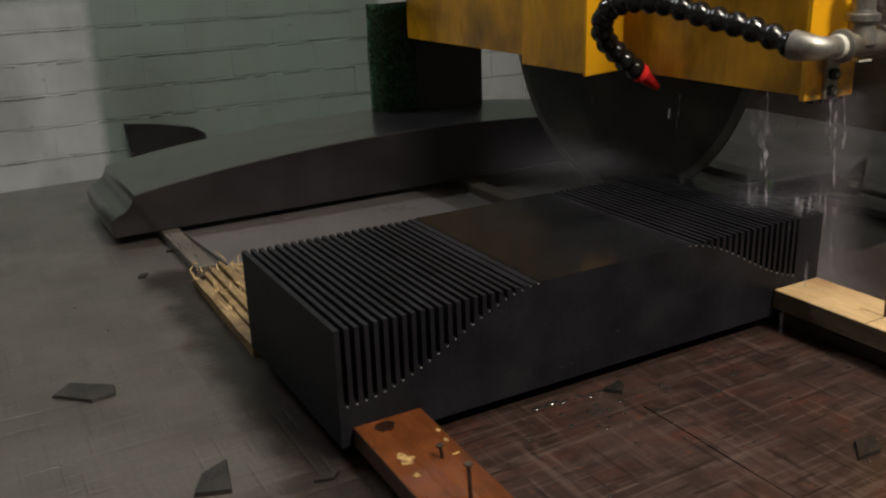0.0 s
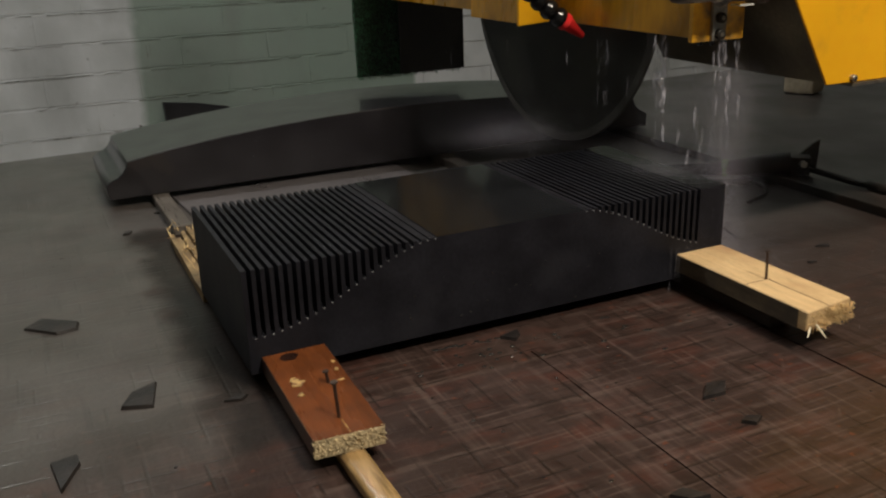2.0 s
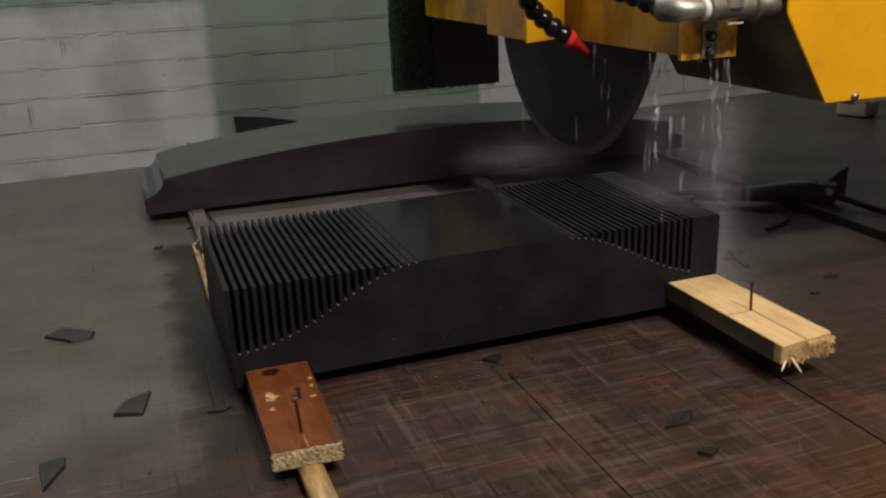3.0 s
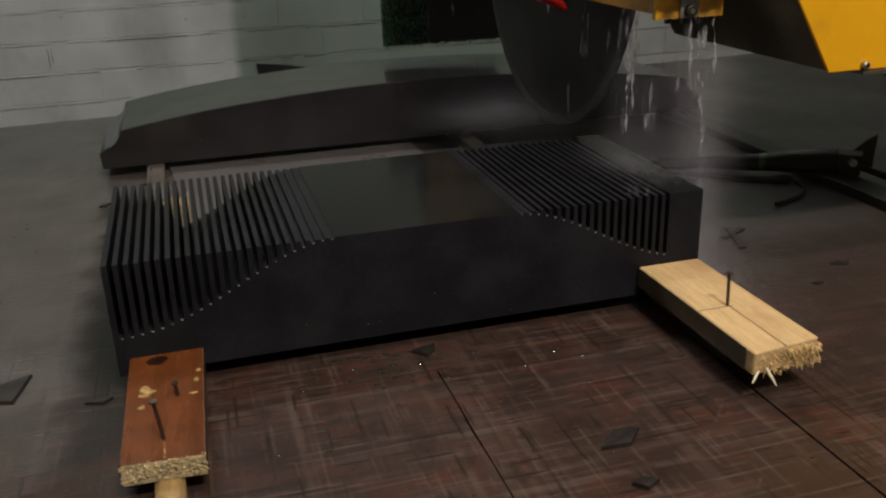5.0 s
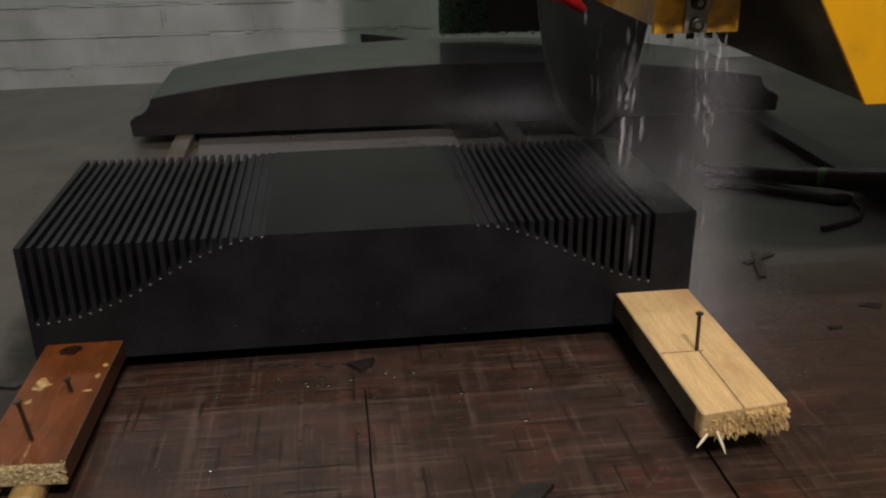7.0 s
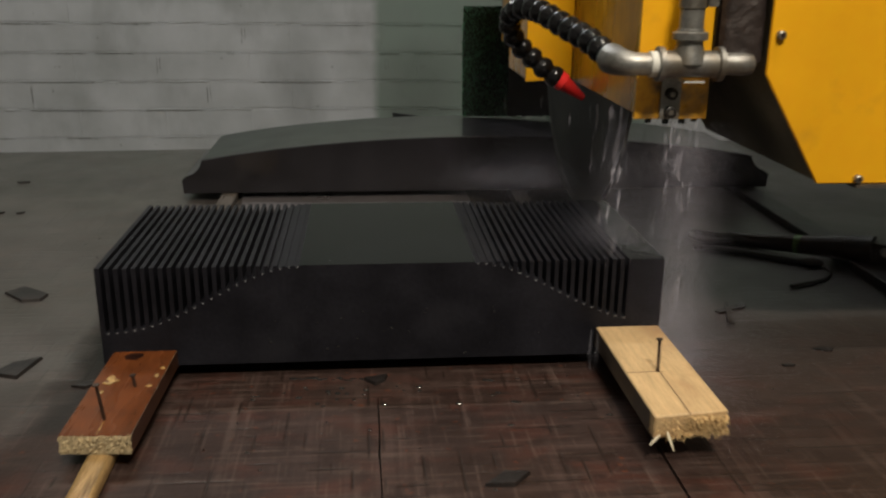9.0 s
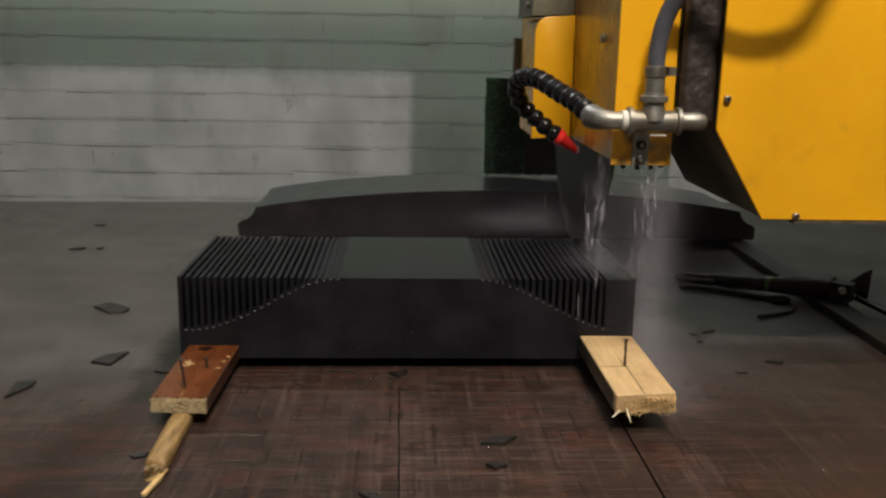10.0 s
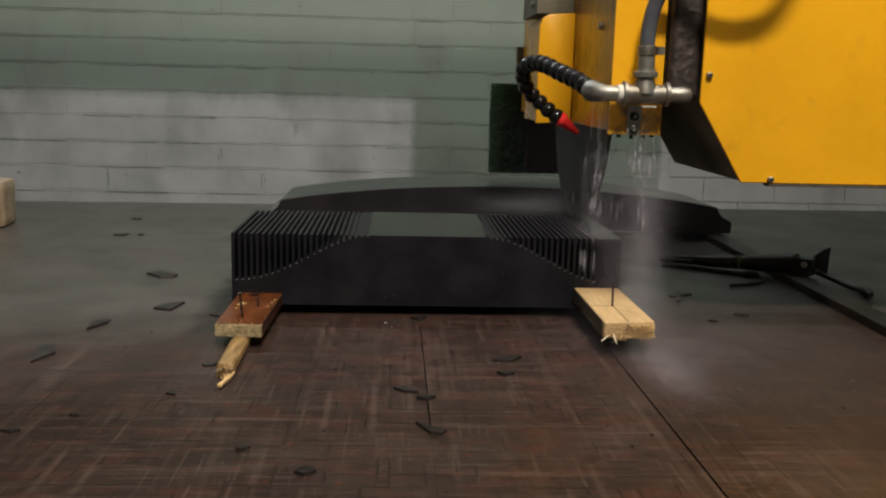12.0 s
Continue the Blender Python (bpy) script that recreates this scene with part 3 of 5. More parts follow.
def saw_table():
    table = thing("saw_table", "large wet saw table topped with brown scored plywood", "table", pose(0, 0, 0))
    bm = bmesh.new()
    # one sheet with two deep kerfs sawn into it from the near side
    k1, k2 = (0.2892, 0.2908, -0.06), (0.5494, 0.5520, -0.13)
    rng = random.Random(3)
    ys = [TY0, -0.60, -0.462, -0.45, -0.41, -0.37, -0.33, -0.29, -0.25, -0.21, -0.17, -0.13, -0.09, k1[2]]
    half = [(0.00012 if y < -0.455 else 0.0006 + 0.0007 * rng.random()) for y in ys]
    mid = [0.29 + 0.0006 * rng.uniform(-1, 1) for y in ys]
    edge = [(TX0, TY0)] + [(m - h, y) for m, h, y in zip(mid, half, ys)] + [(m + h, y) for m, h, y in zip(mid[::-1], half[::-1], ys[::-1])] + [(k2[0], TY0), (k2[0], k2[2]), (k2[1], k2[2]), (k2[1], TY0), (TX1, TY0), (TX1, back(TX1)), (TX0, back(TX0))]
    bm_prism(bm, edge, -0.008, 0.0, "z")
    bmesh.ops.triangulate(bm, faces=[f for f in bm.faces if len(f.verts) > 4])
    part("tabletop", bm, TABLE, table, "wet brown film-faced plywood with saw scores", smooth=False)
    bm = bmesh.new()
    bm_prism(bm, [(TX0, TY0), (TX1, TY0), (TX1, back(TX1)), (TX0, back(TX0))], -0.05, -0.0085, "z")
    part("base_board", bm, mat("kerf_dark", (0.012, 0.009, 0.008), 0.7, vary=0.3), table)
    bm = bmesh.new()
    for b in ((TX0 + 0.02, TX1 - 0.02, TY0 + 0.02, TY0 + 0.1), (TX0 + 0.02, TX1 - 0.02, TY1 - 0.1, TY1 - 0.02), (TX0 + 0.02, TX0 + 0.1, TY0 + 0.1, TY1 - 0.1), (TX1 - 0.1, TX1 - 0.02, TY0 + 0.1, TY1 - 0.1)):
        bm_box(bm, *b, -0.16, -0.051)
    part("frame", bm, OLIVE, table)
    for x in (TX0 + 0.06, TX1 - 0.06):
        for y in (TY0 + 0.06, TY1 - 0.06):
            bm = bmesh.new()
            bm_box(bm, x - 0.04, x + 0.04, y - 0.04, y + 0.04, FLOOR, -0.161)
            bevel(bm, 0.004)
            part("leg", bm, OLIVE, table)


# ---------------------------------------------------------------- the slate being cut
SX, SD, SB, ST = 0.605, 0.253, 0.016, 0.127
PITCH, KERF = 0.0091, 0.0047


def ogee(u):
    """Height of the slot bottoms, u metres in from an end."""
    s = min(1, max(0, u / 0.212))
    s = s ** 1.12
    return 0.055 + (0.1262 - 0.055) * (0.5 - 0.5 * math.cos(math.pi * s))


def slotted_slate():
    """One block; rows of parallel slots sawn from the top at both ends, their bottoms following an ogee."""
    block = thing("slotted_slate_block", "dark wet slate block sawn into thin upright fins at both ends", "stone block", pose(0, 0, 0))
    cuts = []
    x = 0.0052
    while x < 0.209:
        cuts.append(x)
        x += PITCH
    x = SX - 0.0395 - KERF
    right = []
    while x > SX - 0.209:
        right.append(x)
        x -= PITCH
    cuts += right[::-1]
    # solid core below the slots, as columns, and the fins
    bm = bmesh.new()
    xs = [0.0] + [v for c in cuts for v in (c, c + KERF)] + [SX]
    zt = []
    for i in range(len(xs) - 1):
        mid = 0.5 * (xs[i] + xs[i + 1])
        cut = i % 2 == 1
        u = mid if mid < 0.3 else SX - mid
        zt.append(ogee(u) if cut else ST)
    rng = random.Random(2)
    front_b = [bm.verts.new((x, 0, SB)) for x in xs]
    back_b = [bm.verts.new((x, SD, SB)) for x in xs]
    prev = None
    for i in range(len(xs) - 1):
        a, b, z = xs[i], xs[i + 1], zt[i]
        solid_part = i % 2 == 0
        dz = 0.0 if not solid_part or b - a > 0.02 else rng.uniform(-0.0006, 0.0002)
        fa, fb = bm.verts.new((a, 0, z + dz)), bm.verts.new((b, 0, z + dz))
        ba, bb = bm.verts.new((a, SD, z + dz)), bm.verts.new((b, SD, z + dz))
        f = bm.faces.new((fa, fb, bb, ba))
        f.material_index = 1 if solid_part and b - a > 0.03 else 0
        bm.faces.new((front_b[i], front_b[i + 1], fb, fa))
        bm.faces.new((back_b[i + 1], back_b[i], ba, bb))
        bm.faces.new((front_b[i + 1], front_b[i], back_b[i], back_b[i + 1]))
        if prev is None:
            bm.faces.new((front_b[0], fa, ba, back_b[0]))
        else:
            pf, pb = prev
            bm.faces.new((pf, fa, ba, pb))
        prev = (fb, bb)
    bm.faces.new((front_b[-1], back_b[-1], prev[1], prev[0]))
    bmesh.ops.recalc_face_normals(bm, faces=bm.faces)
    part("block", bm, [SLATE, SLATE_TOP], block, smooth=False)
    # chipped pale points where each slot runs out on the front face
    for c in cuts:
        u = c + KERF / 2 if c < 0.3 else SX - c - KERF / 2
        bm = bmesh.new()
        bmesh.ops.create_icosphere(bm, subdivisions=1, radius=0.0008)
        for v in bm.verts:
            v.co = Vector((v.co.x * 1.3, v.co.y * 0.5, v.co.z)) + Vector((c + KERF / 2 + 0.0004, -0.0002, ogee(u) - 0.0008))
        part("slot_chip", bm, mat("slate_chip", (0.24, 0.25, 0.265), 0.3, vary=0.3, scale=90), block, "pale chipped slot end")


def arched_slate():
    """The finished pattern piece behind: a long slab with a gently arched top and moulded ends."""
    half = [(0.565, SB), (0.567, 0.042), (0.556, 0.050), (0.547, 0.053), (0.538, 0.060), (0.532, 0.069), (0.529, 0.079)]
    arch = [(0.529 * math.cos(math.pi * k / 40), 0.0) for k in range(1, 40)]
    outline = [(x, z) for x, z in half]
    for x, _ in arch:
        outline.append((x, 0.079 + 0.042 * (1 - (x / 0.529) ** 2) ** 0.9))
    outline += [(-x, z) for x, z in half[::-1]]
    bm = bmesh.new()
    bm_prism(bm, outline, 0.0, 0.25)
    bevel(bm, 0.0015, 1, 50)
    solid("arched_slate_slab", bm, SLATE_MATT, "long dark slate slab with an arched top and moulded ends", "stone slab", pose(0.508, 0.755, 0))


# ---------------------------------------------------------------- timber holding the slate
def wedge_box(bm, corners, z0, z1):
    lo = [bm.verts.new((x, y, z0)) for x, y in corners]
    hi = [bm.verts.new((x, y, z1)) for x, y in corners]
    bm.faces.new(lo[::-1])
    bm.faces.new(hi)
    k = len(corners)
    for i in range(k):
        bm.faces.new((lo[i], lo[(i + 1) % k], hi[(i + 1) % k], hi[i]))
    bmesh.ops.recalc_face_normals(bm, faces=bm.faces)


def nail(x, y, z, height, lean=(0, 0)):
    n_ = thing("nail", "dark wire nail half driven into the board", "nail", pose(x, y, z, lean[0], lean[1], 0), group="nails")
    bm = bmesh.new()
    bm_tube(bm, [(0, 0, -0.012), (0, 0, height - 0.001)], 0.0016, 10)
    part("shank", bm, NAIL, n_)
    bm = bmesh.new()
    bm_tube(bm, [(0, 0, height - 0.0012), (0, 0, height - 0.0004), (0, 0, height + 0.0006)], [0.0022, 0.0035, 0.0032], 12)
    part("head", bm, NAIL, n_)


def splinters(bm, rng, count, origin, spread, length, axis, fat=0.0009):
    for _ in range(count):
        p = Vector([o + rng.uniform(-s, s) for o, s in zip(origin, spread)])
        d = (Vector(axis) + Vector([rng.uniform(-0.5, 0.5) for _ in range(3)])).normalized() * length * rng.uniform(0.4, 1.2)
        bm_tube(bm, [p, p + d * 0.5, p + d], [fat, fat * 0.7, 0.0001], 4)


def timber():
    rng = random.Random(8)
    # left batten, under the slates and the chipboard stop
    batten = thing("batten", "thin wet pine batten lying on the saw table", "batten", group="battens")
    bm = bmesh.new()
    wedge_box(bm, [(0.033, -0.294), (0.0555, -0.298), (0.050, 0.25), (0.025, 0.25)], 0.0002, SB - 0.0003)
    bevel(bm, 0.0048, 3)
    part("lath", bm, [PINE_WET], batten, "wet yellow pine lath")
    bm = bmesh.new()
    wedge_box(bm, [(0.015, 0.55), (0.043, 0.55), (0.041, 0.8), (0.013, 0.8)], 0.0002, SB - 0.0003)
    bevel(bm, 0.001, 1)
    part("soaked_end", bm, [PINE_GREY], batten, "soaked grey end of the lath")
    bm = bmesh.new()
    for k in range(5):
        x = 0.0345 + k * 0.0041
        e = -0.301 - 0.007 * rng.random()
        wedge_box(bm, [(x, -0.292), (x + 0.0038, -0.292), (x + 0.003, e), (x + 0.001, e - 0.003)], 0.001 + 0.002 * (k % 2), SB - 0.003 - 0.004 * rng.random())
    splinters(bm, rng, 26, (0.045, -0.298, 0.008), (0.009, 0.003, 0.005), 0.010, (0.05, -1, -0.1), 0.0007)
    part("splintered_end", bm, FIBRE_WET, batten, "torn splintered batten end", smooth=False)
    bm = bmesh.new()
    wedge_box(bm, [(0.0508, -0.293), (0.0558, -0.290), (0.0548, -0.314), (0.0485, -0.347), (0.0435, -0.344), (0.0462, -0.330), (0.0475, -0.314)], 0.002, 0.0065)
    rough_up(bm, 0.0009, 120)
    bevel(bm, 0.0008, 1)
    splinters(bm, rng, 9, (0.049, -0.322, 0.006), (0.003, 0.014, 0.001), 0.014, (-0.25, -1, 0.0), 0.0006)
    part("sliver", bm, FIBRE, batten, "pale sliver split off the lath", smooth=False)
    # chipboard stop
    stop = thing("chipboard_stop", "brown melamine chipboard offcut nailed down against the slate", "board", group="stops")
    bm = bmesh.new()
    wedge_box(bm, [(0.0095, -0.178), (0.0715, -0.182), (0.077, -0.0015), (0.012, -0.0015)], SB, SB + 0.0174)
    part("core", bm, CHIPBOARD, stop, "raw crumbly chipboard core")
    bm = bmesh.new()
    wedge_box(bm, [(0.0097, -0.1775), (0.0713, -0.1815), (0.0768, -0.0016), (0.0122, -0.0016)], SB + 0.0174, SB + 0.0181)
    part("face", bm, MELAMINE, stop, "glossy reddish brown melamine face")
    bm = bmesh.new()
    for k in range(420):
        u = rng.random()
        x, y = 0.0095 + 0.062 * u, -0.178 - 0.004 * u
        s = rng.uniform(0.0007, 0.0020)
        m = pose(x, y + rng.uniform(-0.0008, 0.002), SB + rng.uniform(0.0008, 0.0168), rng.uniform(0, 360), rng.uniform(0, 360), rng.uniform(0, 360))
        bm_box(bm, -s, s, -s * 0.5, s * 0.5, -s * 0.35, s * 0.35, m)
    # dark melamine edges; their brown also carries the shade of the long sides
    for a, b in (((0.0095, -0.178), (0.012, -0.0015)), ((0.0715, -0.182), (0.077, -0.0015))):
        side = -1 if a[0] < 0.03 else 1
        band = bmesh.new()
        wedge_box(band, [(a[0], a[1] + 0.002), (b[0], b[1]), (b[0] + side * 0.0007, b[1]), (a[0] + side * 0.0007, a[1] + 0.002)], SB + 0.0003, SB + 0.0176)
        part("edge_band", band, mat("shaded_edge_band", (0.045, 0.018, 0.009), 0.35, vary=0.4, scale=30, bump=0.1), stop, "dark brown edge band with side shade in its colour")
    part("crumbled_edge", bm, CHIPBOARD, stop, "crumbled chipboard edge", smooth=False)
    TORN = mat("torn_chipboard_face", (0.42, 0.27, 0.10), 0.6, vary=0.45, scale=110, fine=400, bump=0.6, stain=(0.16, 0.07, 0.025), stain_scale=150, stain_range=(0.5, 0.62))
    # torn places in the face: each a ragged flake broken out of it
    for cx, cy, rx, ry in ((0.0262, -0.0715, 0.0078, 0.0095), (0.0238, -0.0965, 0.0042, 0.0042), (0.0715, -0.0455, 0.0022, 0.0036), (0.0692, -0.0635, 0.002, 0.0042), (0.066, -0.085, 0.0052, 0.0012)):
        bm = bmesh.new()
        pts = [(cx + rx * rng.uniform(0.4, 1.2) * math.cos(a), cy + ry * rng.uniform(0.4, 1.2) * math.sin(a)) for a in [k * math.pi / 5 for k in range(10)]]
        wedge_box(bm, pts, SB + 0.0179, SB + 0.0186 + 0.0005 * rng.random())
        rough_up(bm, 0.0005, 300)
        part("torn_patch", bm, TORN, stop, "torn pale patch in the melamine", smooth=False)
    bm = bmesh.new()
    for i in range(8):
        y = -0.155 - 0.0225 * i / 8
        bm_box(bm, 0.0416 + 0.0005 * rng.uniform(-1, 1), 0.0424 + 0.0005 * rng.uniform(-1, 1), y - 0.0029, y, SB + 0.0179, SB + 0.0184)
    part("split_line", bm, TORN, stop, "pale split running from the nail", smooth=False)
    bm = bmesh.new()
    pts = [(0.0355 + 0.0105 * rng.uniform(0.7, 1.1) * math.cos(a), -0.0145 + 0.010 * rng.uniform(0.7, 1.1) * math.sin(a)) for a in [k * math.pi / 7 for k in range(14)]]
    wedge_box(bm, pts, SB + 0.0179, SB + 0.01835)
    part("scorch", bm, mat("scorched_melamine", (0.022, 0.008, 0.005), 0.3, vary=0.3, scale=60), stop, "dark scorched knot mark")
    nail(0.0415, -0.150, SB + 0.018, 0.036, (4, -5))
    nail(0.0535, -0.085, SB + 0.018, 0.012, (-3, -8))
    # right plank on its packing
    plank = thing("pine_stop", "pale sawn pine offcut nailed down against the slate", "board", group="stops")
    bm = bmesh.new()
    wedge_box(bm, [(0.5335, -0.208), (0.604, -0.200), (0.6035, -0.0015), (0.533, -0.0015)], 0.027, 0.0492)
    bmesh.ops.subdivide_edges(bm, edges=bm.edges[:], cuts=3, use_grid_fill=True)
    bevel(bm, 0.0012, 1, 40)
    part("offcut", bm, PINE, plank)
    # thin dark sheet over the left side, its shade put in as colour
    bm = bmesh.new()
    wedge_box(bm, [(0.5327, -0.196), (0.5333, -0.196), (0.5328, -0.002), (0.5322, -0.002)], 0.0274, 0.0484)
    part("shaded_side", bm, mat("shaded_side_pine", (0.10, 0.078, 0.052), 0.4, vary=0.35, scale=22, fine=160, bump=0.15, stretch=(8, 0.8, 6), stain=(0.05, 0.042, 0.034), stain_scale=24), plank, "thin dark layer standing in for shade on the side")
    bm = bmesh.new()
    splinters(bm, rng, 620, (0.5685, -0.2035, 0.0375), (0.0345, 0.0022, 0.0095), 0.0045, (0.1, -0.9, -0.3), 0.0006)
    splinters(bm, rng, 70, (0.575, -0.203, 0.029), (0.028, 0.002, 0.002), 0.006, (0.2, -0.6, -0.7), 0.0006)
    part("torn_end", bm, FIBRE, plank, "torn fibrous end grain", smooth=False)
    bm = bmesh.new()
    bm_box(bm, 0.5665, 0.5675, -0.205, -0.118, 0.0491, 0.04945)
    bm_box(bm, 0.534, 0.571, -0.1185, -0.1176, 0.0491, 0.04945)
    part("scored_line", bm, MARK, plank, "thin scored line")
    bm = bmesh.new()
    for p, q in (((0.539, -0.208, 0.031), (0.528, -0.216, 0.0255)), ((0.5455, -0.2095, 0.034), (0.548, -0.222, 0.0225))):
        bm_tube(bm, [p, [(a + b) / 2 for a, b in zip(p, q)], q], [0.0009, 0.0012, 0.0005], 6)
    part("splinter", bm, mat("pale_splinter", (0.75, 0.68, 0.52), 0.4, vary=0.2, scale=70), plank, "pale hanging splinters")
    nail(0.5655, -0.117, 0.049, 0.034, (-2, -1))
    # strip and batten below it are coloured dark in place of shade
    spacer = bmesh.new()
    bm_box(spacer, 0.552, 0.586, -0.13, -0.01, SB + 0.0003, 0.0268)
    bevel(spacer, 0.001, 1)
    solid("packing_strip", spacer, PINE_DARK, "wet packing strip under the pine offcut, coloured dark for shade", "batten", group="battens")
    bm = bmesh.new()
    wedge_box(bm, [(0.553, -0.14), (0.584, -0.14), (0.59, 0.8), (0.56, 0.8)], 0.0002, SB - 0.0003)
    bevel(bm, 0.001, 1)
    solid("batten", bm, PINE_DARK, "wet batten lying under the slates, coloured dark for shade", "batten", group="battens")
    bm = bmesh.new()
    wedge_box(bm, [(0.088, 0.28), (0.49, 0.285), (0.478, 0.80), (0.046, 0.80)], 0.0003, 0.005)
    bevel(bm, 0.0008, 1)
    solid("pale_board", bm, mat("pale_wet_board", (0.108, 0.099, 0.104), 0.3, vary=0.1, scale=8, fine=120, bump=0.03), "thin pale wet board lying between the slates", "board")
    # rough plywood offcut beside the left batten
    rough = thing("wood_offcut", "split golden layered plywood offcut beside the slate", "offcut")
    for k in range(9):
        bm = bmesh.new()
        x = 0.001 + k * 0.0094
        e = (0.50 + 0.0075 * k if k < 4 else 0.555) + 0.03 * rng.random()
        top = 0.0145 - 0.0035 * (k % 3 == 1) - 0.005 * rng.random() - (0.0045 if k > 5 else 0)
        wedge_box(bm, [(x + 0.0006 * rng.random(), 0.256), (x + 0.0088, 0.256), (x + 0.0078 + 0.001 * rng.random(), e), (x + 0.002, e - 0.012 * rng.random())], 0.0053 if x > 0.04 else 0.0003, top)
        bmesh.ops.subdivide_edges(bm, edges=[q for q in bm.edges if q.calc_length() > 0.1], cuts=9)
        rough_up(bm, 0.0011, 90)
        part("ply_layer", bm, FIBRE_WET, rough, smooth=False)
    bm = bmesh.new()
    splinters(bm, rng, 60, (0.038, 0.44, 0.0135), (0.036, 0.12, 0.002), 0.026, (-0.12, 0.95, 0.03))
    part("splinter", bm, FIBRE, rough, smooth=False)
    # a nail standing in the table behind the slab
    nail(0.053, 1.161, 0.0, 0.063, (1, 2))


# ---------------------------------------------------------------- slate shards and grit on the table
def shards():
    rng = random.Random(21)
    # the larger ones, by their corners on the table
    corners = [[(-0.205, 0.276), (-0.186, 0.296), (-0.147, 0.266), (-0.150, 0.247), (-0.172, 0.244)], [(-0.125, 0.021), (-0.112, 0.047), (-0.087, 0.06), (-0.097, 0.011)],
               [(-0.193, -0.053), (-0.171, -0.048), (-0.170, -0.064), (-0.187, -0.101)], [(-0.206, -0.252), (-0.220, -0.192), (-0.205, -0.176), (-0.190, -0.214)],
               [(0.380, -0.231), (0.400, -0.212), (0.421, -0.215), (0.405, -0.233)], [(0.381, -0.281), (0.392, -0.276), (0.403, -0.283), (0.390, -0.290)],
               [(0.251, -0.340), (0.265, -0.338), (0.279, -0.355), (0.262, -0.352)], [(0.277, -0.374), (0.287, -0.366), (0.299, -0.370), (0.289, -0.379)],
               [(0.275, -0.451), (0.306, -0.472), (0.300, -0.481), (0.289, -0.478)], [(0.159, -0.573), (0.168, -0.560), (0.179, -0.571), (0.168, -0.579)],
               [(0.276, -0.017), (0.301, -0.011), (0.298, -0.022), (0.288, -0.031)]]
    spots = [(sum(p[0] for p in c) / len(c), sum(p[1] for p in c) / len(c), 0.03, c, 0) for c in corners]
    spots += [(0.102, -0.517, 0.008, 5, 20), (-0.408, 0.926, 0.014, 4, 0), (-0.376, 0.686, 0.018, 4, 20), (-0.33, 0.69, 0.010, 4, 60), (0.818, 0.026, 0.013, 4, 0), (0.755, -0.013, 0.008, 5, 0),
              (-0.006, -0.361, 0.010, 4, -50), (0.018, -0.256, 0.012, 5, 30), (-0.14, -0.474, 0.011, 4, 0), (0.012, 0.69, 0.008, 4, 0), (-0.05, 0.60, 0.012, 4, 30),
              (-0.02, -0.012, 0.012, 4, 0), (-0.09, -0.43, 0.006, 4, 0), (0.07, 0.68, 0.010, 5, 10)]
    for x, y, r, k, a in spots:
        bm = bmesh.new()
        pts = [(px - x, py - y) for px, py in k] if isinstance(k, list) else []
        k = k if isinstance(k, int) else len(pts)
        for i in range(k - len(pts)):
            t = 2 * math.pi * (i + rng.uniform(-0.25, 0.25)) / k
            pts.append((r * math.cos(t) * rng.uniform(0.75, 1.1), 0.55 * r * math.sin(t) * rng.uniform(0.75, 1.15)))
        h = min(0.004, 0.002 + r * 0.06)
        lo = [bm.verts.new((px * 1.06, py * 1.06, 0.0)) for px, py in pts]
        hi = [bm.verts.new((px, py, h * rng.uniform(0.8, 1.1))) for px, py in pts]
        bm.faces.new(lo[::-1])
        bm.faces.new(hi)
        for i in range(k):
            bm.faces.new((lo[i], lo[(i + 1) % k], hi[(i + 1) % k], hi[i]))
        bevel(bm, 0.0006, 1)
        solid("slate_shard", bm, SHARD, "thin dark slate shard lying on the saw table", "shard", pose(x, y, 0.0002, 0, 0, a), group="slate shards", smooth=False)
    bm = bmesh.new()
    for _ in range(70):
        x, y = rng.uniform(-0.9, 1.3), rng.uniform(-0.8, 1.2)
        s = rng.uniform(0.0006, 0.0017)
        if 0 < x < SX and 0 < y < SD:
            continue
        bm_box(bm, -s, s, -s * 0.7, s * 0.7, 0.0001, s * 0.8, pose(x, y, 0, 0, 0, rng.uniform(0, 360)))
    solid("slate_grit", bm, SLATE_MATT, "dark slate grit scattered over the table", "grit", kind="stuff", smooth=False)
    bm = bmesh.new()
    for k in range(64):
        if k < 26:
            x, y = rng.gauss(0.27, 0.07), rng.gauss(-0.055, 0.015)
        else:
            x, y = rng.uniform(0.0, 0.9), rng.uniform(-0.4, -0.01)
        if y > -0.004:
            continue
        r = rng.uniform(0.0010, 0.0026) if k < 26 else rng.uniform(0.0007, 0.0016)
        bmesh.ops.create_icosphere(bm, subdivisions=2, radius=1.0, matrix=Matrix.LocRotScale((x, y, 0.0001), None, (r * rng.uniform(1, 1.8), r, r * 0.45)))
    for k in range(22):
        x, z = rng.gauss(0.32, 0.07), rng.gauss(0.06, 0.018)
        if k > 16:
            x, z = rng.uniform(0.02, 0.59), rng.uniform(0.02, 0.05)
        if not (SB + 0.003 < z < ogee(min(x, SX - x)) - 0.004 and 0.01 < x < SX - 0.01):
            continue
        r = rng.uniform(0.0004, 0.0011)
        bmesh.ops.create_icosphere(bm, subdivisions=2, radius=1.0, matrix=Matrix.LocRotScale((x, 0.0, z), None, (r * rng.uniform(0.8, 1.8), r * 0.4, r)))
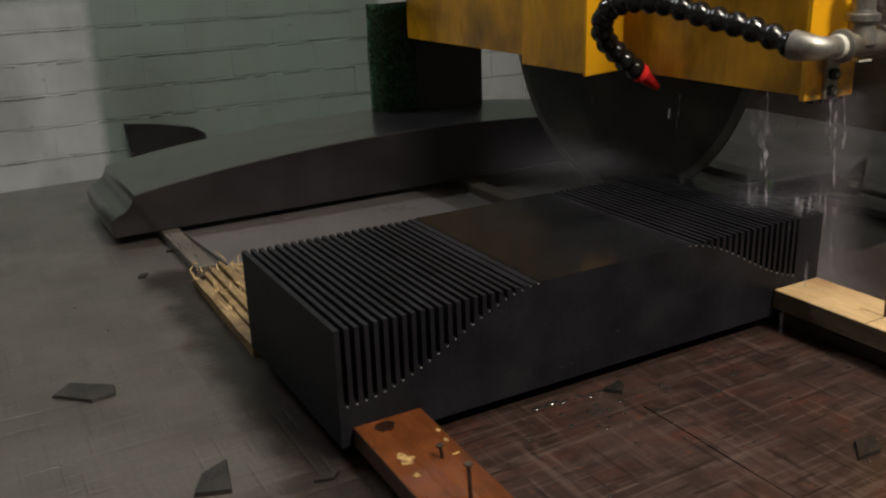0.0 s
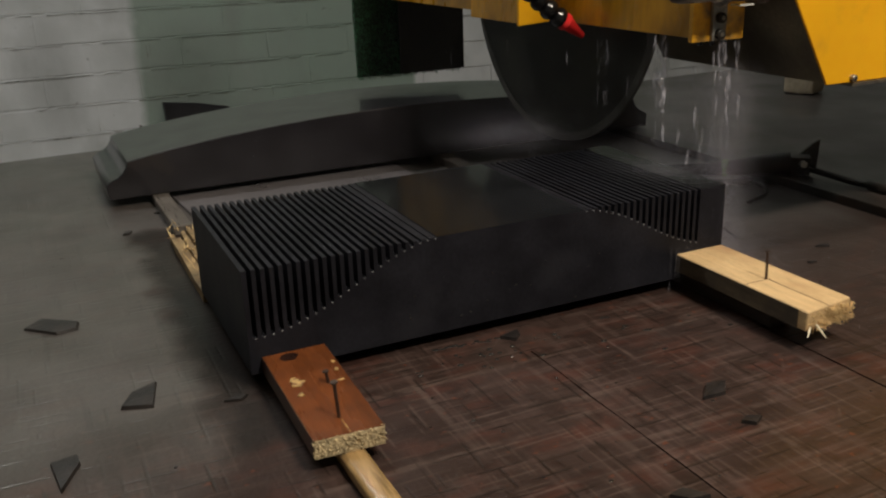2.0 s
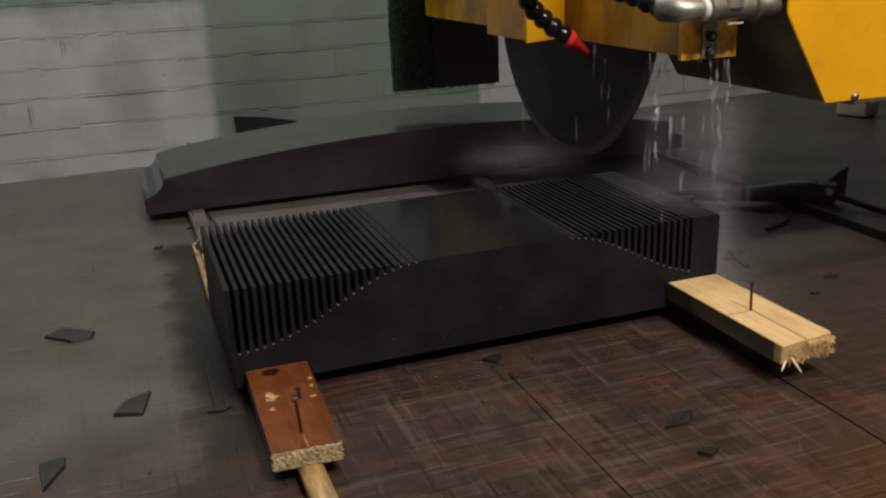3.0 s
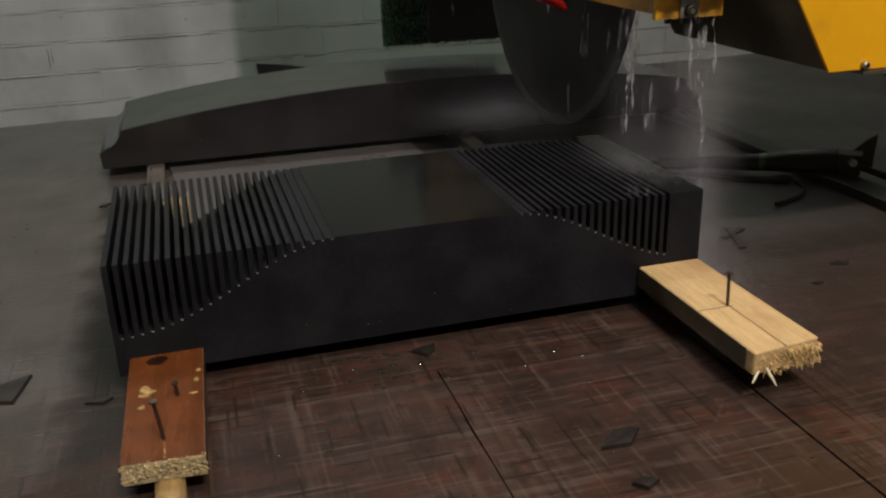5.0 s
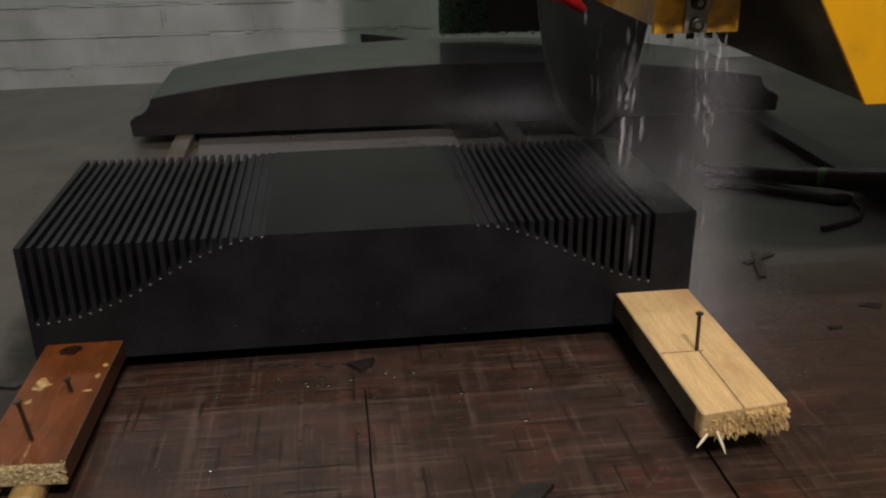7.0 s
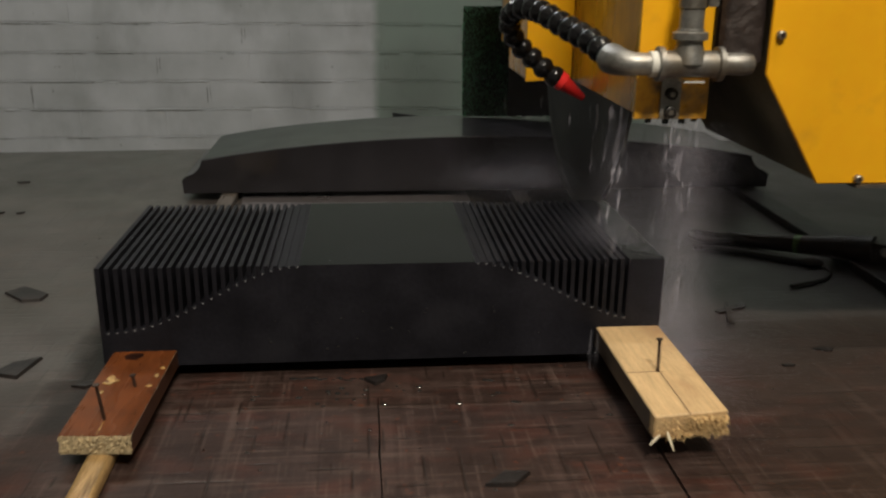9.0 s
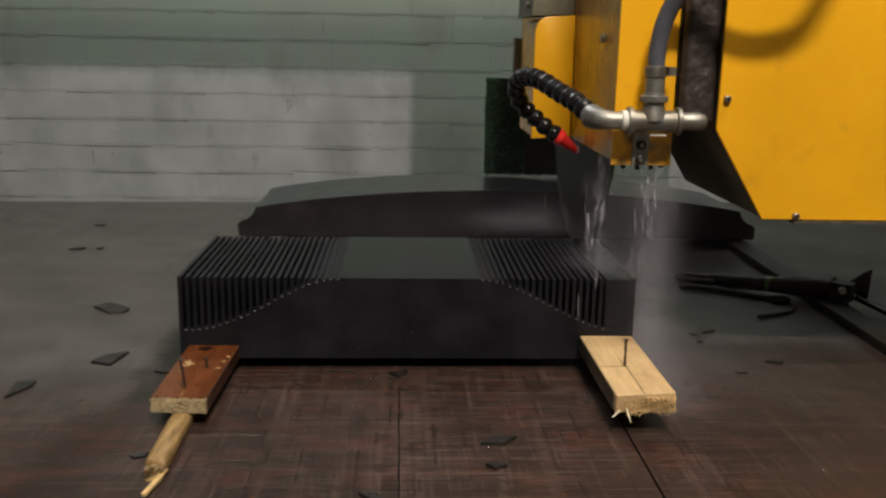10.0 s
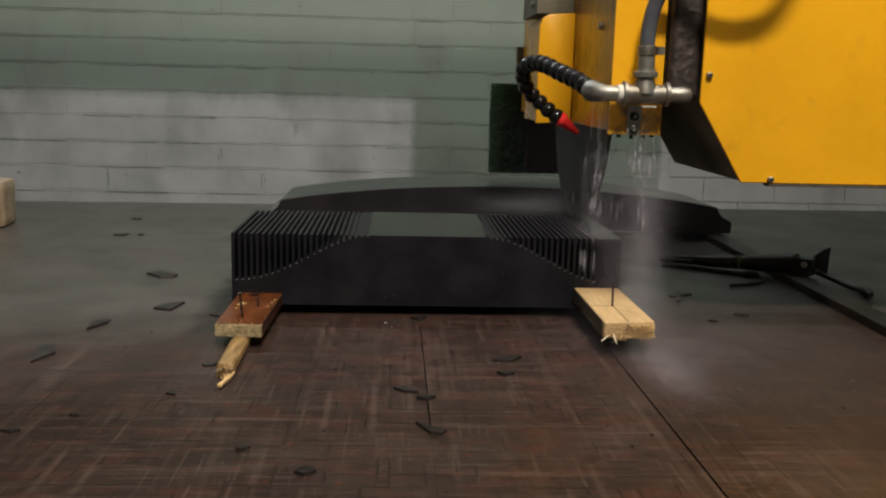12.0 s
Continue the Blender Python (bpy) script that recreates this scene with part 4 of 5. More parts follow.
    for k in range(22):
        x = 0.20 + 0.0058 * k + rng.uniform(-0.003, 0.003)
        y = -0.010 - 0.05 * (x - 0.2) + rng.uniform(-0.004, 0.003)
        if k > 15:
            x, y = rng.uniform(0.38, 0.53), rng.uniform(-0.13, -0.02)
        r = rng.uniform(0.0015, 0.0034)
        bmesh.ops.create_icosphere(bm, subdivisions=2, radius=1.0, matrix=Matrix.LocRotScale((x, y, 0.0001), Matrix.Rotation(rng.uniform(-0.4, 0.2), 3, "Z").to_quaternion(), (r * rng.uniform(1.2, 2.4), r * 0.8, r * 0.17)))
    solid("water_droplets", bm, mat("standing_water", (0.02, 0.02, 0.02), 0.03, vary=0.1, bump=0.0, spec=0.9), "small standing water drops on plywood and slate", "water", kind="stuff")


# ---------------------------------------------------------------- other things on and behind the table
def clutter():
    bm = bmesh.new()
    wedge_box(bm, [(0.988, -0.3), (1.034, -0.3), (1.055, 1.1), (1.014, 1.1)], 0.0003, SB - 0.0004)
    bevel(bm, 0.001, 1)
    solid("steel_bar", bm, BLACK_STEEL, "long flat black steel bar lying on the table", "bar")
    pipe = thing("black_pipe", "black pipe with a green ring and a bracket plate", "pipe")
    bm = bmesh.new()
    bm_tube(bm, smooth([(0.868, 0.447, 0.0105), (0.905, 0.415, 0.0125), (0.955, 0.370, 0.020), (0.975, 0.350, 0.024), (1.0, 0.325, 0.029), (1.03, 0.296, 0.0335)], 4), [0.0095 + 0.0115 * min(1.0, k / 19) for k in range(21)], 16)
    part("tube", bm, BLACK_STEEL, pipe)
    bm = bmesh.new()
    bm_tube(bm, smooth([(0.868, 0.447, 0.0105), (0.846, 0.462, 0.010), (0.826, 0.477, 0.009), (0.815, 0.470, 0.008), (0.822, 0.452, 0.007), (0.85, 0.437, 0.007), (0.872, 0.43, 0.008)], 4), 0.0058, 10)
    part("loop", bm, BLACK_STEEL, pipe)
    bm = bmesh.new()
    bm_tube(bm, [(0.949, 0.376, 0.019), (0.957, 0.3685, 0.0205)], 0.0145, 18)
    part("ring", bm, GREEN_TAPE, pipe, "dull green ring")
    bm = bmesh.new()
    bm_box(bm, -0.026, 0.024, -0.014, 0.014, 0.0, 0.031, pose(1.035, 0.292, 0.0162, 0, 0, -42))
    bevel(bm, 0.004)
    part("clamp", bm, BLACK_STEEL, pipe)
    bm = bmesh.new()
    bm_prism(bm, [(0.0, 0.0), (0.044, 0.0), (0.046, 0.052), (0.033, 0.045), (0.006, 0.020)], 0, 0.006)
    bmesh.ops.transform(bm, matrix=pose(1.050, 0.312, 0.0165, 0, 0, -24), verts=bm.verts)
    part("plate", bm, BLACK_STEEL, pipe)
    bm = bmesh.new()
    bm_tube(bm, smooth([(1.062, 0.300, 0.022), (1.085, 0.255, 0.013), (1.10, 0.218, 0.007), (1.104, 0.196, 0.0075)], 4), 0.0055, 10)
    bm_tube(bm, [(1.104, 0.199, 0.0085), (1.105, 0.190, 0.0085), (1.102, 0.158, 0.0085), (1.101, 0.150, 0.0085)], [0.006, 0.0085, 0.0085, 0.005], 12)
    part("rod", bm, BLACK_STEEL, pipe)
    bm = bmesh.new()
    bm_tube(bm, [(1.036, 0.283, 0.037), (1.030, 0.266, 0.0372)], 0.0058, 10)
    part("stud", bm, BOLT, pipe, "bright steel stud")
    bm = bmesh.new()
    bm_tube(bm, smooth([(0.80, 0.412, 0.0055), (0.86, 0.385, 0.0055), (0.905, 0.352, 0.0055), (0.938, 0.328, 0.006), (0.966, 0.317, 0.007)], 5), [0.0048] * 15 + [0.006, 0.0085, 0.0085, 0.0085, 0.007, 0.003], 10)
    bm_tube(bm, smooth([(0.966, 0.310, 0.004), (0.958, 0.280, 0.0035), (0.930, 0.252, 0.0035), (0.876, 0.232, 0.0035)], 5), 0.003, 8)
    solid("hooked_rod", bm, BLACK_STEEL, "thin black hooked rod lying on the wet table", "rod")
    bm = bmesh.new()
    bm_box(bm, -0.024, 0.024, -0.0045, 0.0045, 0.0003, 0.003, pose(0.757, 0.158, 0, 0, 0, 27))
    bm_box(bm, -0.036, 0.036, -0.004, 0.004, 0.0031, 0.0055, pose(0.747, 0.137, 0, 0, 0, 72))
    solid("cross_bracket", bm, BLACK_STEEL, "small dark steel cross lying on the wet table", "bracket")
    for x, y, sx, sy, sz, a in ((-0.745, 0.80, 0.075, 0.05, 0.105, 8), (1.73, 0.93, 0.036, 0.04, 0.062, 20)):
        bm = bmesh.new()
        bm_box(bm, -sx, sx, -sy, sy, 0.0003, sz)
        bmesh.ops.subdivide_edges(bm, edges=bm.edges[:], cuts=3, use_grid_fill=True)
        bevel(bm, 0.006, 2, 40)
        rough_up(bm, 0.004, 22, x)
        low = min(v.co.z for v in bm.verts)
        for v in bm.verts:
            v.co.z -= low
        solid("stone_block", bm, STONE_BLOCK, "rough buff stone block standing on the table", "stone block", pose(x, y, 0, 0, 0, a), group="stone blocks")
    # broken slate leaning on the wall
    bm = bmesh.new()
    bm_prism(bm, [(0.0, 0.0), (0.37, 0.0), (0.36, 0.50), (0.30, 0.535), (0.16, 0.565), (0.0, 0.585), (0.02, 0.3)], 0, 0.03)
    bevel(bm, 0.003, 1)
    solid("leaning_slate", bm, SLATE_MATT, "broken dark slate slab leaning on the painted wall", "stone slab", pose(0.425, WY - 0.115, FLOOR + 0.003, -6, 0, 0))


# ---------------------------------------------------------------- the bridge saw
saw = thing("bridge_saw", "yellow bridge saw head with a large wet stone-cutting blade", "stone saw", pose(0, 0, 0))
BX, BY, BZ, BR = 0.592, 0.352, 0.333, 0.257


def saw_head():
    # blade guard: long yellow box over the blade
    x0, x1 = 0.566, 0.640
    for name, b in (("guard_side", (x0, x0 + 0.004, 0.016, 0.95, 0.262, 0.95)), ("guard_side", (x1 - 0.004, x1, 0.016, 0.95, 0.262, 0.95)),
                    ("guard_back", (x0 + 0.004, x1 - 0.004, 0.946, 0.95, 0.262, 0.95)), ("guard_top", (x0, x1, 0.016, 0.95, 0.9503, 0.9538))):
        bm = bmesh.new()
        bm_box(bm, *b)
        part(name, bm, YELLOW_SIDE, saw, "water-stained yellow blade guard, darkened for side shade")
    bm = bmesh.new()
    bm_box(bm, x0 - 0.001, x1 + 0.001, 0.010, 0.0158, 0.3055, 0.953)
    bevel(bm, 0.001, 1)
    part("guard_front", bm, YELLOW, saw, "bright yellow guard front")
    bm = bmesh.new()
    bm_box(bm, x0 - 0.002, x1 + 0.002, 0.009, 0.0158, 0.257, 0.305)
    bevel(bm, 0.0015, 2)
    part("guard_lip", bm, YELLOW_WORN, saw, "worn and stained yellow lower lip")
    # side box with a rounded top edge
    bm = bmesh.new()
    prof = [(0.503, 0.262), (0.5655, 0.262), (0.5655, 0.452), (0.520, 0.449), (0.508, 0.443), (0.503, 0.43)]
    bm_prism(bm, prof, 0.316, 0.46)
    part("side_box", bm, YELLOW_SIDE, saw, "stained yellow side cover, darkened for its shade")
    bm = bmesh.new()
    prof = [(0.502, 0.258), (0.5655, 0.262), (0.5655, 0.454), (0.519, 0.451), (0.507, 0.444), (0.502, 0.43)]
    bm_prism(bm, prof, 0.309, 0.3155)
    bevel(bm, 0.002, 2)
    part("side_front", bm, YELLOW, saw, "bright yellow cover front")
    bm = bmesh.new()
    bm_prism(bm, [(0.498, 0.4525), (0.565, 0.4555), (0.565, 0.953), (0.512, 0.953)], 0.322, 0.5)
    part("upper_cover", bm, OLIVE, saw, "grimy dark upper cover")
    for x, y, z in ((0.5655, 0.09, 0.418), (0.5655, 0.09, 0.62), (0.4985, 0.36, 0.47)):
        bm = bmesh.new()
        bm_tube(bm, [(x, y, z), (x - 0.007, y, z)], 0.006, 6)
        part("screw", bm, BOLT, saw, "dull steel screw")
    # motor cover
    x0, z0 = 0.688, 0.192
    prof = [(x0, 0.95), (x0, 0.307), (0.758, z0), (1.75, z0), (1.75, 0.95)]
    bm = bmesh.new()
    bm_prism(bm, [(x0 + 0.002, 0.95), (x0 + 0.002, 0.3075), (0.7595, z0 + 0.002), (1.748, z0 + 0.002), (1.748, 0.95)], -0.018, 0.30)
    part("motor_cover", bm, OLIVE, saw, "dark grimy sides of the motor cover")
    bm = bmesh.new()
    bm_prism(bm, prof, -0.0225, -0.0185)
    bevel(bm, 0.0012, 1)
    part("front_panel", bm, YELLOW, saw, "large flat yellow front panel")
    bm = bmesh.new()
    bm_box(bm, 0.80, 1.75, -0.026, -0.006, z0 - 0.0045, z0 - 0.0008)
    part("bottom_lip", bm, BOLT, saw, "bare metal lower lip")
    for x, z in ((0.802, 0.1975), (0.698, 0.346), (0.70, 0.75), (1.25, 0.1975), (1.70, 0.1975)):
        bm = bmesh.new()
        bm_tube(bm, [(x, -0.0225, z), (x, -0.0275, z), (x, -0.0285, z)], [0.0048, 0.0046, 0.0034], 12)
        screw = part("screw", bm, BOLT, saw, "dull socket screw")
        bm = bmesh.new()
        bm_tube(bm, [(x, -0.0284, z), (x, -0.0289, z)], 0.0023, 6)
        part("socket", bm, BLACK_STEEL, screw)
    # slurry crust between guard and cover
    bm = bmesh.new()
    wide, tall = 16, 190
    grid = []
    for i in range(tall + 1):
        z = 0.318 + 0.622 * i / tall
        row = []
        for k in range(wide + 1):
            u = k / wide
            p = Vector((0.6425 + 0.0465 * u, 0.0, z))
            pits = 0.001 * noise.noise(p * 95) + 0.0022 * abs(noise.noise(p * 300)) + 0.0014 * noise.noise(p * 620)
            edge = 0.010 * (2 * u - 1) ** 6
            row.append(bm.verts.new((p.x, -0.013 + edge - pits, z + 0.001 * noise.noise(p * 400))))
        grid.append(row)
    for r0, r1 in zip(grid, grid[1:]):
        for k in range(wide):
            bm.faces.new((r0[k], r0[k + 1], r1[k + 1], r1[k]))
    bm_box(bm, 0.6428, 0.6882, 0.006, 0.16, 0.318, 0.94)
    part("foam_seal", bm, GRIME, saw, "dark foam seal crusted with slurry")
    bm = bmesh.new()
    bm_prism(bm, [(0.645, 0.95), (0.645, 0.335), (0.6895, 0.335), (0.6895, 0.95)], 0.17, 0.27)
    part("rear_plate", bm, OLIVE, saw, "dark plate between guard and motor cover")
    # carriage above, on the beam
    bm = bmesh.new()
    bm_box(bm, 0.52, 1.6, 0.02, 0.7, 0.9541, 1.16)
    bevel(bm, 0.01)
    part("carriage", bm, OLIVE, saw)
    # mounting strip and bolts
    bm = bmesh.new()
    bm_box(bm, 0.590, 0.611, 0.0045, 0.0098, 0.2575, 0.300)
    bevel(bm, 0.001, 1)
    part("mount_strip", bm, GALV, saw, "grey steel mounting strip")
    for z in (0.265, 0.284):
        bm = bmesh.new()
        bm_tube(bm, [(0.600, 0.0045, z), (0.600, -0.001, z), (0.600, -0.002, z)], [0.0065, 0.0062, 0.0045], 12)
        bolt = part("bolt", bm, BLACK_STEEL, saw, "dark socket bolt")
        bm = bmesh.new()
        bm_tube(bm, [(0.600, -0.0019, z), (0.600, -0.0024, z)], 0.003, 6)
        part("socket", bm, BOLT, bolt)
    # torn rubber under the bracket
    rng = random.Random(5)
    for k in range(4):
        bm = bmesh.new()
        x = 0.574 + 0.018 * k + 0.006 * rng.random()
        wedge_box(bm, [(x, 0.012), (x + 0.006, 0.012), (x + 0.006, 0.016), (x, 0.016)], 0.2565 - 0.006 * rng.random(), 0.2569)
        part("rubber_tag", bm, BLACK, saw, "ragged black rubber tag")
    # galvanised tee, elbow and plug
    y = -0.020
    bm = bmesh.new()
    bm_tube(bm, [(0.5735, y, 0.317), (0.5745, y, 0.317), (0.5795, y, 0.317), (0.5805, y, 0.317), (0.595, y, 0.317), (0.617, y, 0.317), (0.6345, y, 0.317), (0.6355, y, 0.317), (0.6405, y, 0.317), (0.6415, y, 0.317)],
            [0.0158, 0.0176, 0.0176, 0.0136, 0.0134, 0.0134, 0.0136, 0.0176, 0.0176, 0.0158], 24)
    bm_tube(bm, [(0.606, y, 0.318), (0.606, y, 0.328), (0.606, y, 0.337), (0.606, y, 0.340), (0.606, y, 0.3415), (0.606, y, 0.348), (0.606, y, 0.3495)], [0.0172, 0.0158, 0.0132, 0.0132, 0.0176, 0.0176, 0.014], 24)
    part("tee", bm, GALV, saw, "galvanised steel pipe tee")
    bm = bmesh.new()
    bm_box(bm, 0.603, 0.624, y - 0.004, y + 0.012, 0.2985, 0.3005)
    bevel(bm, 0.0006, 1)
    part("drip_tab", bm, mat("pale_plastic", (0.6, 0.6, 0.57), 0.4, vary=0.1, scale=60), saw, "small pale plastic tab")
    bm = bmesh.new()
    bm_tube(bm, [(0.606, y, 0.349), (0.606, y, 0.3515), (0.606, y, 0.352), (0.606, y, 0.3735)], [0.0132, 0.0132, 0.0122, 0.0122], 16)
    part("nipple", bm, GALV, saw, "galvanised pipe nipple")
    bm = bmesh.new()
    bm_tube(bm, [(0.641, y, 0.317), (0.655, y, 0.317), (0.664, y - 0.001, 0.317), (0.672, y - 0.001, 0.317), (0.6755, y - 0.001, 0.317)], [0.0108, 0.0112, 0.0116, 0.0098, 0.004], 20)
    part("plug", bm, GALV, saw, "galvanised pipe plug")
    bm = bmesh.new()
    bm_tube(bm, [(0.5735, y, 0.317), (0.5665, y, 0.317), (0.566, y, 0.317)], [0.0128, 0.0128, 0.0115], 20)
    part("white_collar", bm, mat("thread_tape", (0.62, 0.62, 0.58), 0.5, vary=0.15, scale=60), saw, "white taped thread")
    bm = bmesh.new()
    bm_tube(bm, [(0.566, y, 0.317), (0.556, y, 0.317), (0.547, y + 0.003, 0.317), (0.540, y + 0.009, 0.318), (0.536, y + 0.018, 0.319), (0.534, y + 0.026, 0.320)],
            [0.0112, 0.0114, 0.0122, 0.0138, 0.0152, 0.0158], 20)
    part("elbow", bm, GALV, saw, "galvanised steel elbow")
    bm = bmesh.new()
    bm_tube(bm, [(0.606, y, 0.371), (0.606, y, 0.372), (0.606, y, 0.384), (0.606, y, 0.385)], [0.0125, 0.014, 0.014, 0.0125], 20)
    bm_box(bm, 0.620, 0.630, y - 0.006, y + 0.006, 0.373, 0.384)
    part("hose_clamp", bm, BOLT, saw, "worm-drive hose clamp")
    bm = bmesh.new()
    path = [(0.606, y, 0.372), (0.606, y, 0.40), (0.609, y - 0.004, 0.43), (0.617, y - 0.012, 0.458), (0.632, y - 0.028, 0.485), (0.655, y - 0.06, 0.508), (0.68, y - 0.09, 0.518), (0.722, y - 0.1, 0.52),
            (0.77, y - 0.1, 0.535), (0.80, y - 0.095, 0.585), (0.825, y - 0.08, 0.68), (0.825, y - 0.05, 0.80), (0.82, y + 0.0, 0.95)]
    bm_tube(bm, smooth(path), 0.0108, 16)
    part("water_hose", bm, HOSE, saw, "grey rubber water hose")
    # jointed coolant hose: ball segments strung on a curve
    ctrl = [Vector(p) for p in ((0.533, 0.01, 0.321), (0.522, 0.05, 0.334), (0.505, 0.10, 0.346), (0.487, 0.15, 0.359), (0.472, 0.190, 0.361), (0.464, 0.220, 0.350), (0.468, 0.236, 0.331), (0.479, 0.243, 0.314), (0.494, 0.244, 0.300), (0.508, 0.243, 0.288), (0.520, 0.242, 0.2785), (0.529, 0.2415, 0.272))]
    dense = smooth(ctrl, 10)
    step, walked, beads = 0.0178, 0.0, [(dense[0], dense[1] - dense[0])]
    for a, b in zip(dense, dense[1:]):
        walked += (b - a).length
        if walked >= step:
            walked = 0.0
            beads.append((b, b - a))
    for p, d in beads:
        bm = bmesh.new()
        d = d.normalized()
        prof = [(-0.0125, 0.0098), (-0.0095, 0.0106), (-0.0065, 0.0132), (-0.0015, 0.0144), (0.003, 0.0136), (0.0058, 0.0112), (0.008, 0.0104), (0.0125, 0.010)]
        bm_tube(bm, [p + d * a for a, _ in prof], [r for _, r in prof], 14)
        part("hose_segment", bm, BLACK, saw, "black ball-jointed hose segment")
    bm = bmesh.new()
    a, b = Vector((0.527, 0.2415, 0.2745)), Vector((0.567, 0.241, 0.2455))
    bm_tube(bm, [a, a.lerp(b, 0.04), a.lerp(b, 0.3), a.lerp(b, 0.34), a.lerp(b, 0.98), b], [0.009, 0.0125, 0.0125, 0.0105, 0.0045, 0.0035], 16)
    part("nozzle", bm, RED, saw, "red tapered water nozzle")


def turf_flap():
    """Artificial turf hung behind the guard as a splash curtain."""
    rng = random.Random(6)
    bm = bmesh.new()
    x0, x1, y, z0, z1 = 0.488, 0.73, 0.965, 0.104, 0.33
    bm_box(bm, x0, x1, y, y + 0.006, z0, z1)
    bmesh.ops.subdivide_edges(bm, edges=bm.edges[:], cuts=6, use_grid_fill=True)
    rough_up(bm, 0.003, 12)
    ob = part("splash_mat", bm, TURF_BACK, saw, "dark green artificial turf splash curtain")
    verts, faces = [], []
    for _ in range(5200):
        x, z = rng.uniform(x0 - 0.002, x1 + 0.002), rng.uniform(z0 - 0.003, z1)
        a, t = rng.uniform(0, 6.28), rng.uniform(0.004, 0.010)
        dx, dz = math.cos(a) * 0.004, -abs(math.sin(a)) * 0.006
        w = 0.0009
        k = len(verts)
        verts += [(x - w, y - 0.0005, z), (x + w, y - 0.0005, z), (x + dx, y - t, z + dz)]
        faces.append((k, k + 1, k + 2))
    data = bpy.data.meshes.new("turf_nap")
    data.from_pydata(verts, [], faces)
    data.materials.append(TURF)
    blades = new("turf_nap", data)
    blades.parent = ob
    tagged(blades, "short green plastic turf pile", kind="stuff")
    bm = bmesh.new()
    cols = 26
    low = [bm.verts.new((0.582 + 0.152 * k / cols, 0.9525, 0.106 + 0.006 * noise.noise(Vector((k * 0.9, 3, 0))))) for k in range(cols + 1)]
    high = [bm.verts.new((0.582 + 0.152 * k / cols, 0.9525, 0.34)) for k in range(cols + 1)]
    for k in range(cols):
        bm.faces.new((low[k], low[k + 1], high[k + 1], high[k]))
    bmesh.ops.subdivide_edges(bm, edges=[low[-1].link_edges[0], high[-1].link_edges[0]], cuts=1)
    for f in bmesh.ops.extrude_face_region(bm, geom=bm.faces[:])["geom"]:
        if isinstance(f, bmesh.types.BMVert):
            f.co.y -= 0.004
    bmesh.ops.recalc_face_normals(bm, faces=bm.faces)
    part("rubber_flap", bm, mat("wet_black_rubber", (0.009, 0.008, 0.007), 0.38, vary=0.4, scale=40, bump=0.2), saw, "ragged wet black rubber splash flap", smooth=False)
    bm = bmesh.new()
    bm_box(bm, 0.55, 0.66, 0.9505, 0.975, 0.342, 0.42)
    part("flap_bracket", bm, OLIVE, saw)


def saw_blade():
    blade = new("blade")
    blade.parent = saw
    blade.matrix_basis = pose(BX, BY, BZ)
    tagged(blade, "large steel circular saw blade with diamond rim")
    n_seg, inner = 36, BR - 0.012
    bm = bmesh.new()
    outline = []
    for k in range(n_seg):
        a0 = 2 * math.pi * k / n_seg
        for f, r in ((0.02, inner), (0.3, inner), (0.5, inner), (0.7, inner), (0.97, inner), (0.975, inner - 0.007), (0.995, inner - 0.007)):
            a = a0 + f * 2 * math.pi / n_seg
            outline.append((r * math.cos(a), r * math.sin(a)))
    p = [bm.verts.new((-0.0014, u, w)) for u, w in outline]
    q = [bm.verts.new((0.0014, u, w)) for u, w in outline]
    c0, c1 = bm.verts.new((-0.0014, 0, 0)), bm.verts.new((0.0014, 0, 0))
    k = len(outline)
    for i in range(k):
        bm.faces.new((p[i], p[(i + 1) % k], c0))
        bm.faces.new((q[(i + 1) % k], q[i], c1))
        bm.faces.new((p[(i + 1) % k], p[i], q[i], q[(i + 1) % k]))
    bmesh.ops.recalc_face_normals(bm, faces=bm.faces)
    part("disc", bm, BLADE, blade, smooth=False)
    for s in range(n_seg):
        bm = bmesh.new()
        pts = []
        for r in (inner, BR):
            for f in ((0.02, 0.35, 0.65, 0.98) if r == inner else (0.98, 0.65, 0.35, 0.02)):
                a = (s + f) * 2 * math.pi / n_seg
                pts.append((r * math.cos(a), r * math.sin(a)))
        bm_prism(bm, pts, -0.0021, 0.0021, "x")
        part("rim_segment", bm, SEGMENT, blade, smooth=False)
    bm = bmesh.new()
    bm_tube(bm, [(-0.014, 0, 0), (-0.012, 0, 0), (0.012, 0, 0), (0.014, 0, 0)], [0.05, 0.055, 0.055, 0.05], 32)
    part("flange", bm, BOLT, blade)
    return blade


def bridge_beam():
    bm = bmesh.new()
    bm_box(bm, X0 + 0.001, X1 - 0.001, 0.18, 0.56, 1.235, 1.62)
    bevel(bm, 0.01)
    solid("bridge_beam", bm, OLIVE, "dark steel bridge beam carrying the saw head", "beam", kind="structure")


# ---------------------------------------------------------------- water
def water_strand(rng, length, width):
    bm = bmesh.new()
    k = max(4, int(length / 0.005))
    path = [(rng.uniform(-0.0006, 0.0006), rng.uniform(-0.0006, 0.0006), -length * i / k) for i in range(k + 1)]
    bm_tube(bm, path, [width * (0.25 + 0.75 * math.sin(math.pi * (i + 0.4) / (k + 0.8))) * rng.uniform(0.6, 1.15) for i in range(k + 1)], 6)
    return mesh_of("water_drop", bm, DROP)


STRANDS = []


